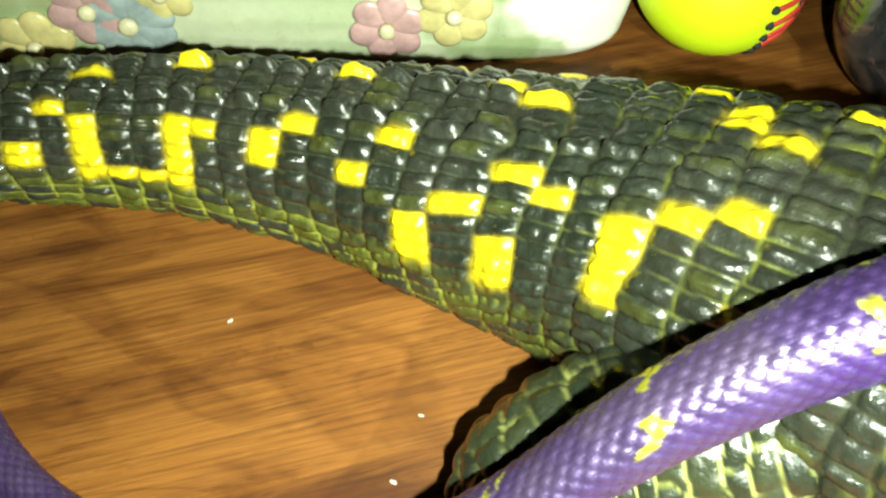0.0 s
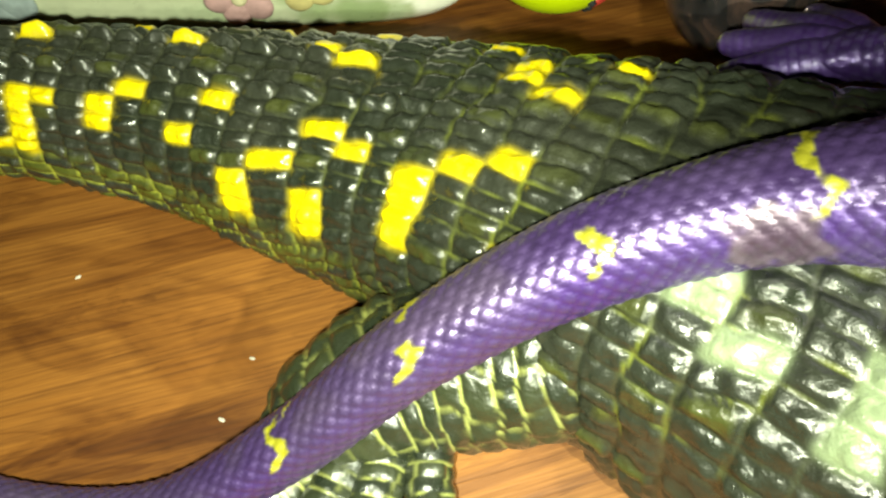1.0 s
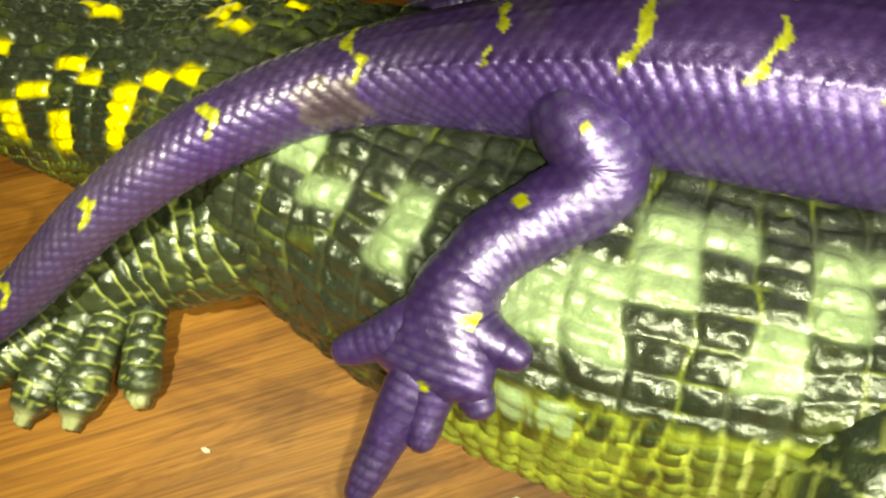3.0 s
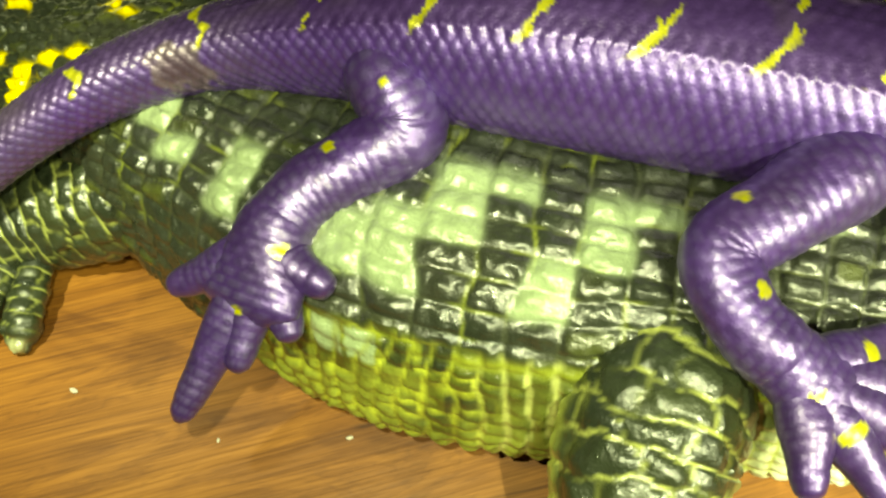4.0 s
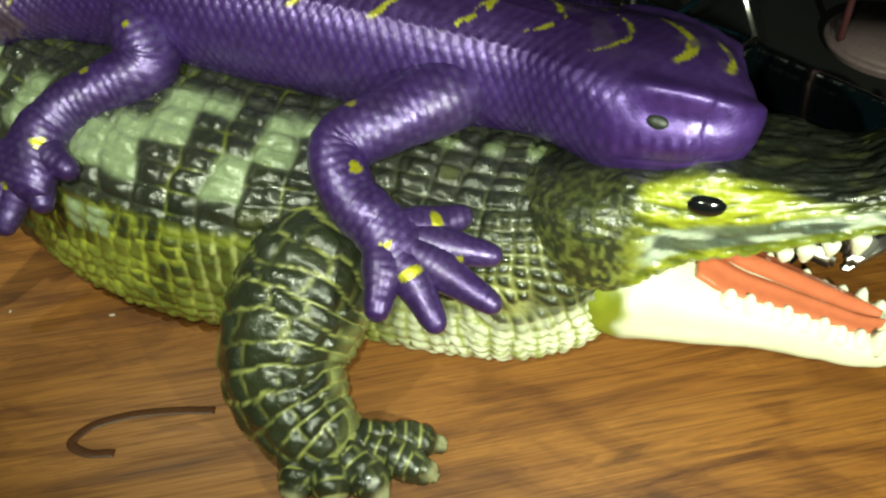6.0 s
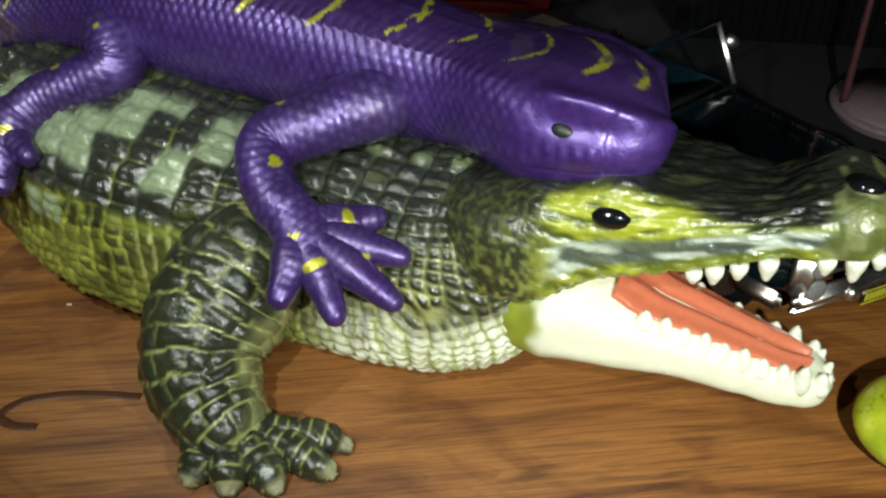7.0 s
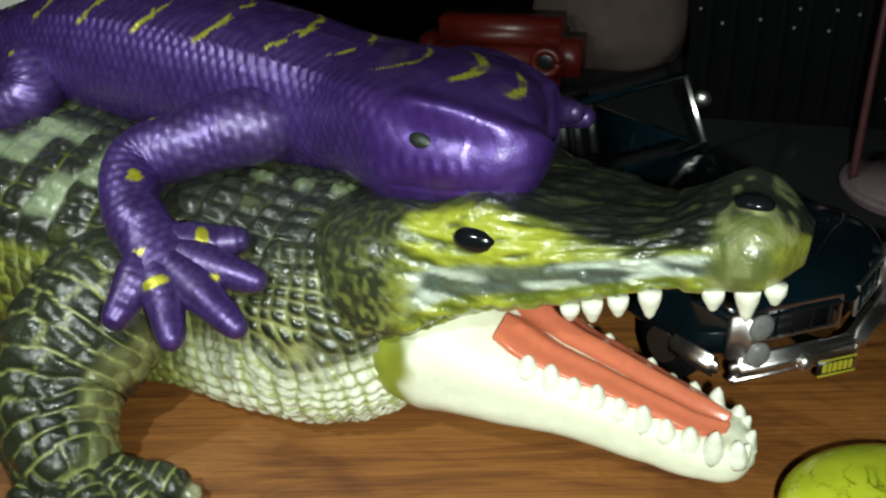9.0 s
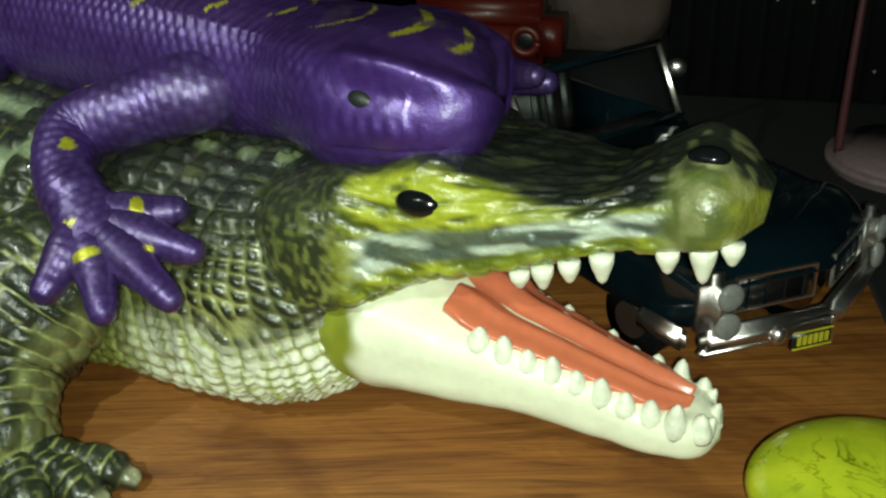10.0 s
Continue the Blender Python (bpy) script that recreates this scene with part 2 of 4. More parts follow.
def cells(text, i, j):
    """1 inside the cells of a text like 3:4,5 7:2, else 0."""
    hit = np.zeros(i.shape)
    for word in text.split():
        a, bs = word.split(":")
        for b in bs.split(","):
            hit = np.maximum(hit, (i == int(a)) & (j == int(b)))
    return hit


def soft(mask, times=1):
    """Paint does not stop as sharply as a mould's joint."""
    for _ in range(times):
        mask = (mask * 2 + np.roll(mask, 1, 0) + np.roll(mask, -1, 0) + np.roll(mask, 1, 1) + np.roll(mask, -1, 1)) / 6
    return mask


def gator_body(parent):
    l = Loft(as_loft(GATOR_ROWS), 0.0009, 320, pear=0.07, low=1.2)
    fa = np.abs(l.f)
    trunk = step01(l.S, 0.30, 0.42)
    wobble = (cloud(l.p, 0.03) - 0.5)
    u = l.S / 0.0105 - 15.9 * np.maximum(l.S - 0.30, 0) + 0.6 * wobble + 0.35 * (cloud(l.p + 9.0, 0.011) - 0.5)
    v = l.f * (16.0 + 8.0 * step01(l.S, 0.26, 0.38)) + 0.5 * (cloud(l.p + 3.0, 0.03) - 0.5) + 0.35 * (cloud(l.p + 6.0, 0.010) - 0.5)
    i, j, pad, rim = plates(u, v, 3.2)
    fray = cloud(l.p + 2.0, 0.008) - 0.5
    _, jj, small, srim = plates(l.S / 0.0060 + 2.0 * wobble + 0.5 * fray, l.f * 34.0 + 2.0 * wobble + 0.6 * fray, 2.5)
    low = step01(fa, 0.385 + 0.02 * wobble, 0.41 + 0.02 * wobble) * trunk * step01(l.p[..., 0] - 0.5 * (l.p[..., 1] - 0.06), 0.128, 0.146)
    crumb = cloud(l.p, 0.0032) - 0.5
    rnd = hashed(i, j)
    dome = (pad + 0.35 * np.exp(-((rim - 0.30) / 0.10) ** 2) * step01(rnd, 0.25, 0.5)) * (0.7 + 0.5 * rnd)
    keel = np.exp(-((v - j - 0.5 + 0.3 * fray) / 0.16) ** 2) * pad
    height = (0.0018 * dome + 0.0007 * keel * step01(hashed(i + 3, j + 5), 0.3, 0.6)) * (1 - low) * (1 - 0.45 * step01(fa, 0.5, 0.7)) + 0.0015 * small * low + 0.0016 * crumb * (0.4 + pad)
    ridge = np.exp(-((np.abs(v) - 1.5) / 0.5) ** 2) * (1 - trunk)
    height = height + 0.0022 * ridge * pad
    joint = step01(0.15 - rim, 0.0, 0.15)
    grime = cloud(l.p, 0.009)
    paint = blend(DARK, (0.034, 0.036, 0.026), cloud(l.p, 0.02))
    paint = blend(paint, OLIVE, 0.55 * step01(rnd, 0.75, 0.95) * step01(pad, 0.4, 0.9))
    side = step01(fa, 0.42, 0.56) * (1 - trunk)
    paint = blend(paint, OLIVE, side * step01(hashed(i + 7, j), 0.35, 0.6))
    paint = blend(paint, (0.055, 0.06, 0.033), 0.6 * joint * (1 - side))
    paint = blend(paint, (0.40, 0.43, 0.06), joint * side * 0.85)
    paint = blend(paint, LIME, 0.40 * joint * trunk * step01(grime, 0.42, 0.8) * (1 - 0.7 * step01(l.p[..., 0], 0.24, 0.28)))
    belly = blend(OLIVE, (0.24, 0.27, 0.05), 0.55 + 0.45 * step01(fa, 0.42, 0.60))
    sj = step01(0.35 - srim, 0.0, 0.35)
    belly = blend(belly, blend((0.05, 0.06, 0.012), belly, step01(cloud(l.p, 0.016), 0.25, 0.6)), 1.0 - step01(fa, 0.56, 0.66))
    belly = blend(belly, (0.46, 0.50, 0.07), sj * (0.35 + 0.6 * step01(fray, -0.2, 0.25)))
    dotted = step01(hashed(np.floor(l.S / 0.0124), np.floor(jj / 2)), 0.58, 0.66) * step01(0.60 - fa, 0, 0.1) * step01(small, 0.2, 0.6)
    belly = blend(belly, DARK, 0.85 * dotted)
    flank = step01(l.p[..., 0], 0.195, 0.215)
    tick = step01(np.abs(2 * ((l.S / 0.0060 + 2.0 * wobble + 0.5 * fray) % 1) - 1), 0.60, 0.85)
    scale = blend((0.075, 0.09, 0.022), (0.20, 0.23, 0.045), step01(fa + 0.1 * fray + 0.6 * (l.p[..., 0] - 0.25), 0.44, 0.58))
    belly = blend(belly, blend(scale, (0.50, 0.52, 0.20), tick * (0.45 + 0.55 * step01(fray, -0.2, 0.2))), 0.85 * flank)
    seam = np.exp(-((fa - 0.412 - 0.02 * wobble) / 0.010) ** 2) * step01(l.p[..., 0], 0.16, 0.18)
    belly = blend(belly, (0.26, 0.29, 0.04), 0.8 * seam)
    for cx, cz, r, tint in ((0.149, 0.053, 0.004, DARK), (0.1590, 0.0535, 0.0046, PALE), (0.1690, 0.0535, 0.0046, PALE), (0.1795, 0.0545, 0.0050, DARK), (0.1905, 0.0560, 0.0050, DARK)):
        near = np.maximum(np.abs(l.p[..., 0] - cx) / r, np.abs(l.p[..., 2] - cz) / 0.0055) + 0.3 * fray
        belly = blend(belly, np.array(tint), 0.88 * step01(1.0 - near, 0.0, 0.25) * (1 - 0.5 * tick))
    paint = blend(paint, belly, low)
    neck = step01(l.p[..., 0] + 0.03 * fray, 0.275, 0.30) * step01(fa + 0.1 * fray, 0.27, 0.36)
    _, _, grain, grim = plates(l.S / 0.0046 + 3.0 * wobble + 1.1 * fray, l.f * 40.0 + 4.0 * wobble + 1.2 * fray, 2.5)
    speck = blend((0.022, 0.028, 0.013), (0.42, 0.43, 0.15), step01(0.5 - grim, 0.0, 0.45) * (0.25 + 0.75 * step01(cloud(l.p, 0.012), 0.3, 0.7)))
    paint = blend(paint, speck, neck * (1 - step01(fa, 0.56, 0.62)))
    height = height * (1 - 0.7 * neck) + 0.0019 * grain * neck
    paint = blend(paint, YELLOW, soft(cells(YELLOW_CELLS, i, j) * (0.25 + 0.75 * step01(rim, 0.0, 0.12)), 2))
    paint = blend(paint, PALE, 0.92 * soft(cells(PALE_CELLS, i, j), 3))
    under = step01(fa + 0.06 * wobble + 0.05 * fray, 0.47, 0.55) * step01(l.p[..., 0], 0.27, 0.30) + step01(fa, 0.70, 0.76)
    paint = blend(paint, blend((0.34, 0.38, 0.10), CREAM, step01(small, 0.1, 0.5)), np.clip(under, 0, 1) * trunk)
    paint = blend(paint, (0.40, 0.44, 0.07), step01(fa, 0.72, 0.78) * (1 - trunk))
    spot = np.linalg.norm(l.p - np.array((0.192, 0.022, 0.030)), axis=2)
    paint = blend(paint, DARK, step01(0.0050 - spot + 0.005 * crumb, 0, 0.001))
    for place in ((0.102, 0.106, 0.045), (0.101, 0.103, 0.022), (0.106, 0.096, 0.012)):
        spot = np.linalg.norm(l.p - np.array(place), axis=2)
        paint = blend(paint, YELLOW, step01(0.0048 - spot + 0.003 * crumb, 0, 0.001))
    for spot in ((0.300, 0.036, 0.084), (0.316, 0.032, 0.084), (0.331, 0.030, 0.084)):
        d = np.linalg.norm((l.p - np.array(spot)) / (1.0, 0.8, 1.0), axis=2)
        height = height + 0.0028 * np.exp(-(d / 0.0045) ** 2)
        paint = blend(paint, (0.20, 0.25, 0.12), 0.6 * step01(0.0055 - d + 0.002 * crumb, 0, 0.003))
    l.push(height)
    part("body", *join([l], [paint])[:2], GATOR, parent, paint=paint.reshape(-1, 3))


def limb(rows, step=0.0009, around=96, up=(0, 0, 1), cell=0.0076, rings=5, bump=0.0015, inner=None):
    l = Loft(rows, step, around, up)
    w = cloud(l.p, 0.012) - 0.5
    fray = cloud(l.p + 4.0, 0.005) - 0.5
    shift = hashed(np.floor(l.S / cell + 0.8 * w + 0.22 * fray), 3)
    i, j, pad, rim = plates(l.S / cell + 0.8 * w + 0.22 * fray, l.f * rings + shift + 0.8 * w + 0.22 * fray, 3.4)
    ring = step01(np.abs(2 * ((l.S / cell + 0.8 * w + 0.22 * fray) % 1) - 1), 0.84, 0.96)
    line = np.maximum(ring, 0.65 * step01(0.13 - rim, 0.0, 0.13))
    base = blend(DARK, (0.035, 0.042, 0.02), hashed(i, j))
    paint = blend(base, (0.34, 0.36, 0.11), line * (0.2 + 0.8 * step01(cloud(l.p, 0.012), 0.25, 0.65)))
    paint = blend(paint, (0.42, 0.46, 0.12), step01(np.abs(l.f), 0.80, 0.9))
    if inner is not None:
        facing = (l.normals() * np.array(inner)).sum(-1)
        paint = blend(paint, (0.44, 0.47, 0.17), 0.7 * step01(facing + 0.8 * w, 0.62, 0.90) * (1 - 0.6 * pad))
    crumb = cloud(l.p, 0.003) - 0.5
    l.push(bump * pad + 0.0014 * crumb)
    return l, paint


def tube(points, squareness=2.0, flat=1.0):
    return [(x, y, z, r, r * flat, r * flat, squareness) for x, y, z, r in points]


def toe(root, tip, r, knee=0.0015):
    a, b = np.array(root), np.array(tip)
    mid, far = a + 0.45 * (b - a), a + 0.82 * (b - a)
    l, paint = limb(tube([(*a, r * 0.9), (mid[0], mid[1], mid[2] + knee, r), (far[0], far[1], far[2] + knee, r * 0.92), (*b, r * 0.25)]), 0.0007, 32, cell=0.0042, rings=2, bump=0.0008)
    nail = step01(l.S / l.S.max(), 0.84, 0.92) * step01(0.5 - np.abs(l.f), 0.0, 0.3)
    return l, blend(paint, (0.34, 0.34, 0.20), nail)


def gator_legs(parent):
    front = [limb(tube([(0.266, 0.034, 0.052, 0.012), (0.257, 0.014, 0.050, 0.0225), (0.246, -0.006, 0.038, 0.0245), (0.243, -0.022, 0.025, 0.0215),
                        (0.251, -0.035, 0.014, 0.0175), (0.262, -0.044, 0.008, 0.0125), (0.268, -0.048, 0.006, 0.004)]), up=(1, 0, 0.3), inner=(0.95, 0.1, -0.25))]
    for x, y, r in ((0.249, -0.062, 0.0062), (0.264, -0.064, 0.0066), (0.281, -0.061, 0.0064), (0.298, -0.051, 0.006), (0.301, -0.037, 0.0056)):
        front.append(toe((0.258 + 0.15 * (x - 0.27), -0.038, 0.010), (x, y, 0.003), r))
    hind = [limb(tube([(0.140, 0.112, 0.060, 0.010), (0.119, 0.118, 0.054, 0.017), (0.094, 0.117, 0.040, 0.0200), (0.068, 0.118, 0.028, 0.0220),
                       (0.044, 0.119, 0.022, 0.0215), (0.024, 0.113, 0.017, 0.0185), (0.010, 0.106, 0.012, 0.0115), (0.004, 0.102, 0.010, 0.0040)]))]
    for x, y, r in ((-0.009, 0.078, 0.0062), (0.007, 0.064, 0.0068), (0.023, 0.061, 0.0068), (0.044, 0.067, 0.0062)):
        hind.append(toe((0.032 + 0.55 * (x - 0.02), 0.099, 0.013), (x, y, 0.003), r))
    leg, coat = hind[0]
    for spot, r in (((0.099, 0.098, 0.058), 0.0050), ((0.101, 0.098, 0.034), 0.0055), ((0.092, 0.101, 0.026), 0.003)):
        d = np.linalg.norm(leg.p - np.array(spot), axis=2) + 0.003 * (cloud(leg.p, 0.003) - 0.5)
        coat = blend(coat, YELLOW, step01(r - d, 0.0, 0.0006))
    hind[0] = (leg, coat)
    for name, limbs in (("foreleg", front), ("hind_leg", hind)):
        v, f, c = join([a for a, b in limbs], [b for a, b in limbs])
        part(name, v, f, GATOR, parent, paint=c)


HEAD_ROWS = [(0.332, 0.042, 0.030, 0.082, 0.050, 2.4), (0.352, 0.036, 0.044, 0.091, 0.048, 2.5), (0.385, 0.028, 0.036, 0.099, 0.060, 2.6),
             (0.410, 0.020, 0.030, 0.098, 0.069, 2.8), (0.435, 0.012, 0.0245, 0.0985, 0.079, 2.7), (0.455, 0.006, 0.0215, 0.106, 0.084, 2.3),
             (0.468, 0.003, 0.018, 0.1055, 0.087, 2.2), (0.475, 0.002, 0.008, 0.100, 0.091, 2.0)]
JAW_ROWS = [(0.345, 0.034, 0.025, 0.050, 0.026, 2.4), (0.358, 0.030, 0.034, 0.056, 0.024, 2.6), (0.375, 0.024, 0.034, 0.060, 0.019, 2.8),
            (0.392, 0.017, 0.026, 0.053, 0.020, 3.0), (0.407, 0.013, 0.0215, 0.0465, 0.0215, 3.2), (0.424, 0.0105, 0.0185, 0.0405, 0.0195, 3.2),
            (0.441, 0.008, 0.016, 0.0345, 0.0160, 3.0), (0.456, 0.006, 0.0145, 0.0295, 0.0145, 2.8), (0.465, 0.005, 0.011, 0.028, 0.0145, 2.4),
            (0.4695, 0.005, 0.005, 0.025, 0.018, 2.0)]


def cone_tooth(parent, place, up, length, r):
    """A blunt tooth with its root at place."""
    up = Vector(up).normalized()
    a = Vector(place)
    pts = [(*(a - up * 0.002), r), (*a, r), (*(a + up * length * 0.55), r * 0.62), (*(a + up * length * 0.9), r * 0.30), (*(a + up * length), r * 0.08)]
    l = Loft(tube(pts), length / 7, 12, (1, 0.1, 0.1))
    part("tooth", l.p.reshape(-1, 3), l.faces(), TOOTH, parent)


def at_row(rows, x):
    a = np.array(rows)
    return [np.interp(x, a[:, 0], a[:, k]) for k in range(1, 5)]


def ball_part(name, centre, radii, material, parent, turn=None, label="", segments=24):
    bm = bmesh.new()
    m = Matrix.Translation(centre) @ (turn or Matrix.Identity(4)) @ Matrix.Diagonal((*radii, 1))
    bmesh.ops.create_uvsphere(bm, u_segments=segments, v_segments=segments // 2 + 2, radius=1.0, matrix=m)
    return bm_part(name, bm, material, parent, label, True)


def gator_head(parent):
    l = Loft(as_loft(HEAD_ROWS), 0.0006, 260, low=2.5)
    p = l.p
    fa = np.abs(l.f)
    x = p[..., 0]
    lift = np.zeros(fa.shape)
    for side in (-1, 1):
        c = np.array((0.386, 0.028 + side * 0.024, 0.097))
        lift += 0.0055 * np.exp(-(((p - c) / (0.014, 0.010, 0.008)) ** 2).sum(-1))
        c = np.array((0.361, 0.032 + side * 0.030, 0.089))
        lift += 0.004 * np.exp(-(((p - c) / (0.006, 0.008, 0.006)) ** 2).sum(-1))
        c = np.array((0.459, 0.005 + side * 0.011, 0.104))
        lift += 0.0026 * np.exp(-(((p - c) / (0.007, 0.006, 0.006)) ** 2).sum(-1))
    lift += 0.0018 * np.exp(-((x - 0.461) / 0.008) ** 2) * step01(0.72 - fa, 0, 0.2)
    lift -= 0.0015 * np.exp(-((x - 0.438) / 0.007) ** 2)
    flow = p + np.stack([0 * x, 0 * x, 0.004 * np.sin((x - 0.36) * 55)], -1)
    wrinkle = 0.65 * cloud(flow * (0.22, 1, 1), 0.0022) + 0.35 * cloud(flow * (0.3, 1, 1), 0.0011)
    streak = cloud(flow * (0.30, 1, 1) + 5.0, 0.0030)
    nose = step01(x, 0.446, 0.454)
    back = step01(0.368 - x, 0.0, 0.012)
    lift += 0.0024 * (wrinkle - 0.5) * (1 - nose) * (1 - 0.4 * back)
    pits = step01(cloud(p, 0.0035), 0.6, 0.8)
    lift += 0.0009 * pits * step01(fa, 0.36, 0.5) * step01(0.7 - fa, 0, 0.1) * step01(x, 0.395, 0.41) * (1 - nose)
    lips = np.abs(((x - 0.36) / 0.0075) % 1 - 0.5) * 2
    lift += 0.0011 * (1 - lips**3) * np.exp(-((fa - 0.63) / 0.05) ** 2) * (1 - nose)
    crown = blend((0.014, 0.016, 0.012), (0.045, 0.05, 0.02), step01(streak, 0.55, 0.85))
    cheek = blend((0.08, 0.10, 0.012), (0.38, 0.41, 0.03), step01(wrinkle, 0.28, 0.62))
    olive = blend((0.07, 0.085, 0.02), (0.28, 0.32, 0.06), step01(streak, 0.35, 0.7))
    face = blend(cheek, olive, step01(x, 0.400, 0.425))
    edge = 0.27 + 0.10 * step01(x, 0.40, 0.43) + 0.07 * (wrinkle - 0.5) + 0.12 * step01(0.366 - x, 0, 0.01)
    paint = blend(crown, face, step01(fa, edge, edge + 0.05))
    slate = blend((0.075, 0.10, 0.085), (0.50, 0.56, 0.48), step01(streak, 0.34, 0.66))
    low = 0.455 - 0.03 * step01(x, 0.39, 0.43)
    band = step01(fa, low, low + 0.03) * step01(low + 0.14 - fa, 0.0, 0.03) * step01(x, 0.36, 0.37) * (1 - nose)
    paint = blend(paint, slate, 0.9 * band)
    lip = step01(fa, low + 0.115, low + 0.145)
    paint = blend(paint, blend((0.11, 0.14, 0.012), (0.34, 0.37, 0.03), step01(wrinkle, 0.3, 0.7)), lip * (1 - nose))
    bulb = blend((0.10, 0.125, 0.03), (0.22, 0.23, 0.03), step01(x + 0.01 * (streak - 0.5), 0.460, 0.470))
    bulb = blend(bulb, (0.025, 0.03, 0.02), step01(0.30 + 0.1 * (streak - 0.5) - fa, 0.0, 0.08))
    bulb = blend(bulb, (0.30, 0.31, 0.13), 0.55 * step01(cloud(p, 0.0035), 0.5, 0.75))
    paint = blend(paint, bulb, nose)
    rim = np.linalg.norm((p - np.array((0.4590, -0.0100, 0.1070))) / (1.3, 1.0, 0.6), axis=2) + 0.004 * (cloud(p, 0.0025) - 0.5)
    paint = blend(paint, (0.50, 0.50, 0.22), 0.8 * step01(0.0042 - rim, 0.0, 0.0012))
    rear = blend((0.030, 0.036, 0.016), (0.19, 0.21, 0.05), step01(cloud(p, 0.0016), 0.35, 0.75) * (0.3 + 0.7 * step01(fa, 0.3, 0.6)))
    paint = blend(paint, rear, back * step01(fa, 0.15, 0.3))
    paint = blend(paint, CREAM, step01(fa + 0.015 * (streak - 0.5), 0.672, 0.69))
    l.push(lift)
    part("upper_jaw", *join([l], [paint])[:2], GATOR, parent, paint=paint.reshape(-1, 3))
    n = l.normals().reshape(-1, 3)
    flat = l.p.reshape(-1, 3)
    for spot, name, radii, sink in (((0.385, -0.002, 0.0895), "eye", (0.0068, 0.0040, 0.0030), 0.0012), ((0.459, -0.0065, 0.1095), "nostril", (0.0052, 0.0034, 0.0026), 0.0008)):
        k = int(np.argmin(np.linalg.norm(flat - spot, axis=1)))
        away = Vector(n[k])
        along = Vector((1, -0.25, 0.02)) - away * away.dot(Vector((1, -0.25, 0.02)))
        along.normalize()
        turn = Matrix((along, away.cross(along), away)).transposed().to_4x4()
        ball_part(name, Vector(flat[k]) - away * sink, radii, EYE_BLACK, parent, turn, "glossy black " + name)
    for sx, hx in ((0.4130, 0.0035), (0.4193, 0.0055), (0.4265, 0.0050), (0.4350, 0.0072), (0.4515, 0.0050), (0.4600, 0.0090), (0.4668, 0.0045)):
        y, w, top, bottom = at_row(HEAD_ROWS, sx)
        for side in (-1, 1):
            cone_tooth(parent, (sx, y + side * w * 0.90, bottom + 0.001), (0.05, -0.1 * side, -1), hx, 0.0024 + 0.12 * hx)

    l = Loft(as_loft(JAW_ROWS), 0.0008, 180)
    p, fa, x = l.p, np.abs(l.f), l.p[..., 0]
    crumb = cloud(p, 0.006) - 0.5
    paint = blend(CREAM, blend((0.16, 0.18, 0.015), LIME, cloud(p, 0.005)), step01(0.3655 - x + 0.006 * crumb, 0.0, 0.006))
    paint = blend(paint, (0.45, 0.50, 0.12), 0.6 * step01(fa, 0.66, 0.72) * step01(cloud(p * (0.4, 1, 1), 0.004), 0.4, 0.7))
    gum = np.abs(((x - 0.40) / 0.0076) % 1 - 0.5) * 2
    ridge = np.exp(-((fa - 0.27) / 0.06) ** 2)
    l.push(0.0006 * crumb + 0.0016 * (1 - gum**2) * ridge * step01(x, 0.396, 0.402))
    part("lower_jaw", *join([l], [paint])[:2], JAW, parent, paint=paint.reshape(-1, 3))
    for k, sx in enumerate(np.linspace(0.4000, 0.4635, 10)):
        y, w, top, bottom = at_row(JAW_ROWS, sx)
        big = 1.7 if k == 8 else 1.0 + 0.25 * (k % 2)
        for side in (-1, 1):
            cone_tooth(parent, (sx, y + side * w * 0.74, top - 0.0036), (0.1, 0.10 * side, 1), 0.0052 * big, 0.0039)
    for y in (-0.002, 0.005, 0.012):
        cone_tooth(parent, (0.4668 - abs(y - 0.005) * 0.2, y, 0.0245), (0.4, 0, 1), 0.005, 0.0026)

    rows = [(0.391, 0.0165, 0.0535, 0.017), (0.397, 0.0155, 0.0520, 0.0195), (0.407, 0.013, 0.0470, 0.0175), (0.424, 0.0105, 0.0410, 0.0148), (0.441, 0.008, 0.0350, 0.0124), (0.454, 0.0065, 0.0305, 0.0100), (0.4605, 0.006, 0.0285, 0.0045)]
    l = Loft([(x, y, z, 0.92 * w, 0.0022, 0.003, 3.0) for x, y, z, w in rows], 0.0008, 120)
    c = np.where(np.abs(l.f) < 0.5, np.abs(l.f), 1)
    groove = -0.0022 * np.exp(-(c / 0.07) ** 2) + 0.0012 * np.exp(-((c - 0.2) / 0.08) ** 2)
    l.push(groove + 0.0005 * (cloud(l.p, 0.006) - 0.5))
    part("tongue", l.p.reshape(-1, 3), l.faces(), TONGUE, parent, "glossy orange tongue")


def alligator():
    gator = thing("toy_alligator", "large painted rubber alligator toy with wide open jaws", "toy alligator")
    gator_body(gator)
    gator_legs(gator)
    gator_head(gator)


alligator()

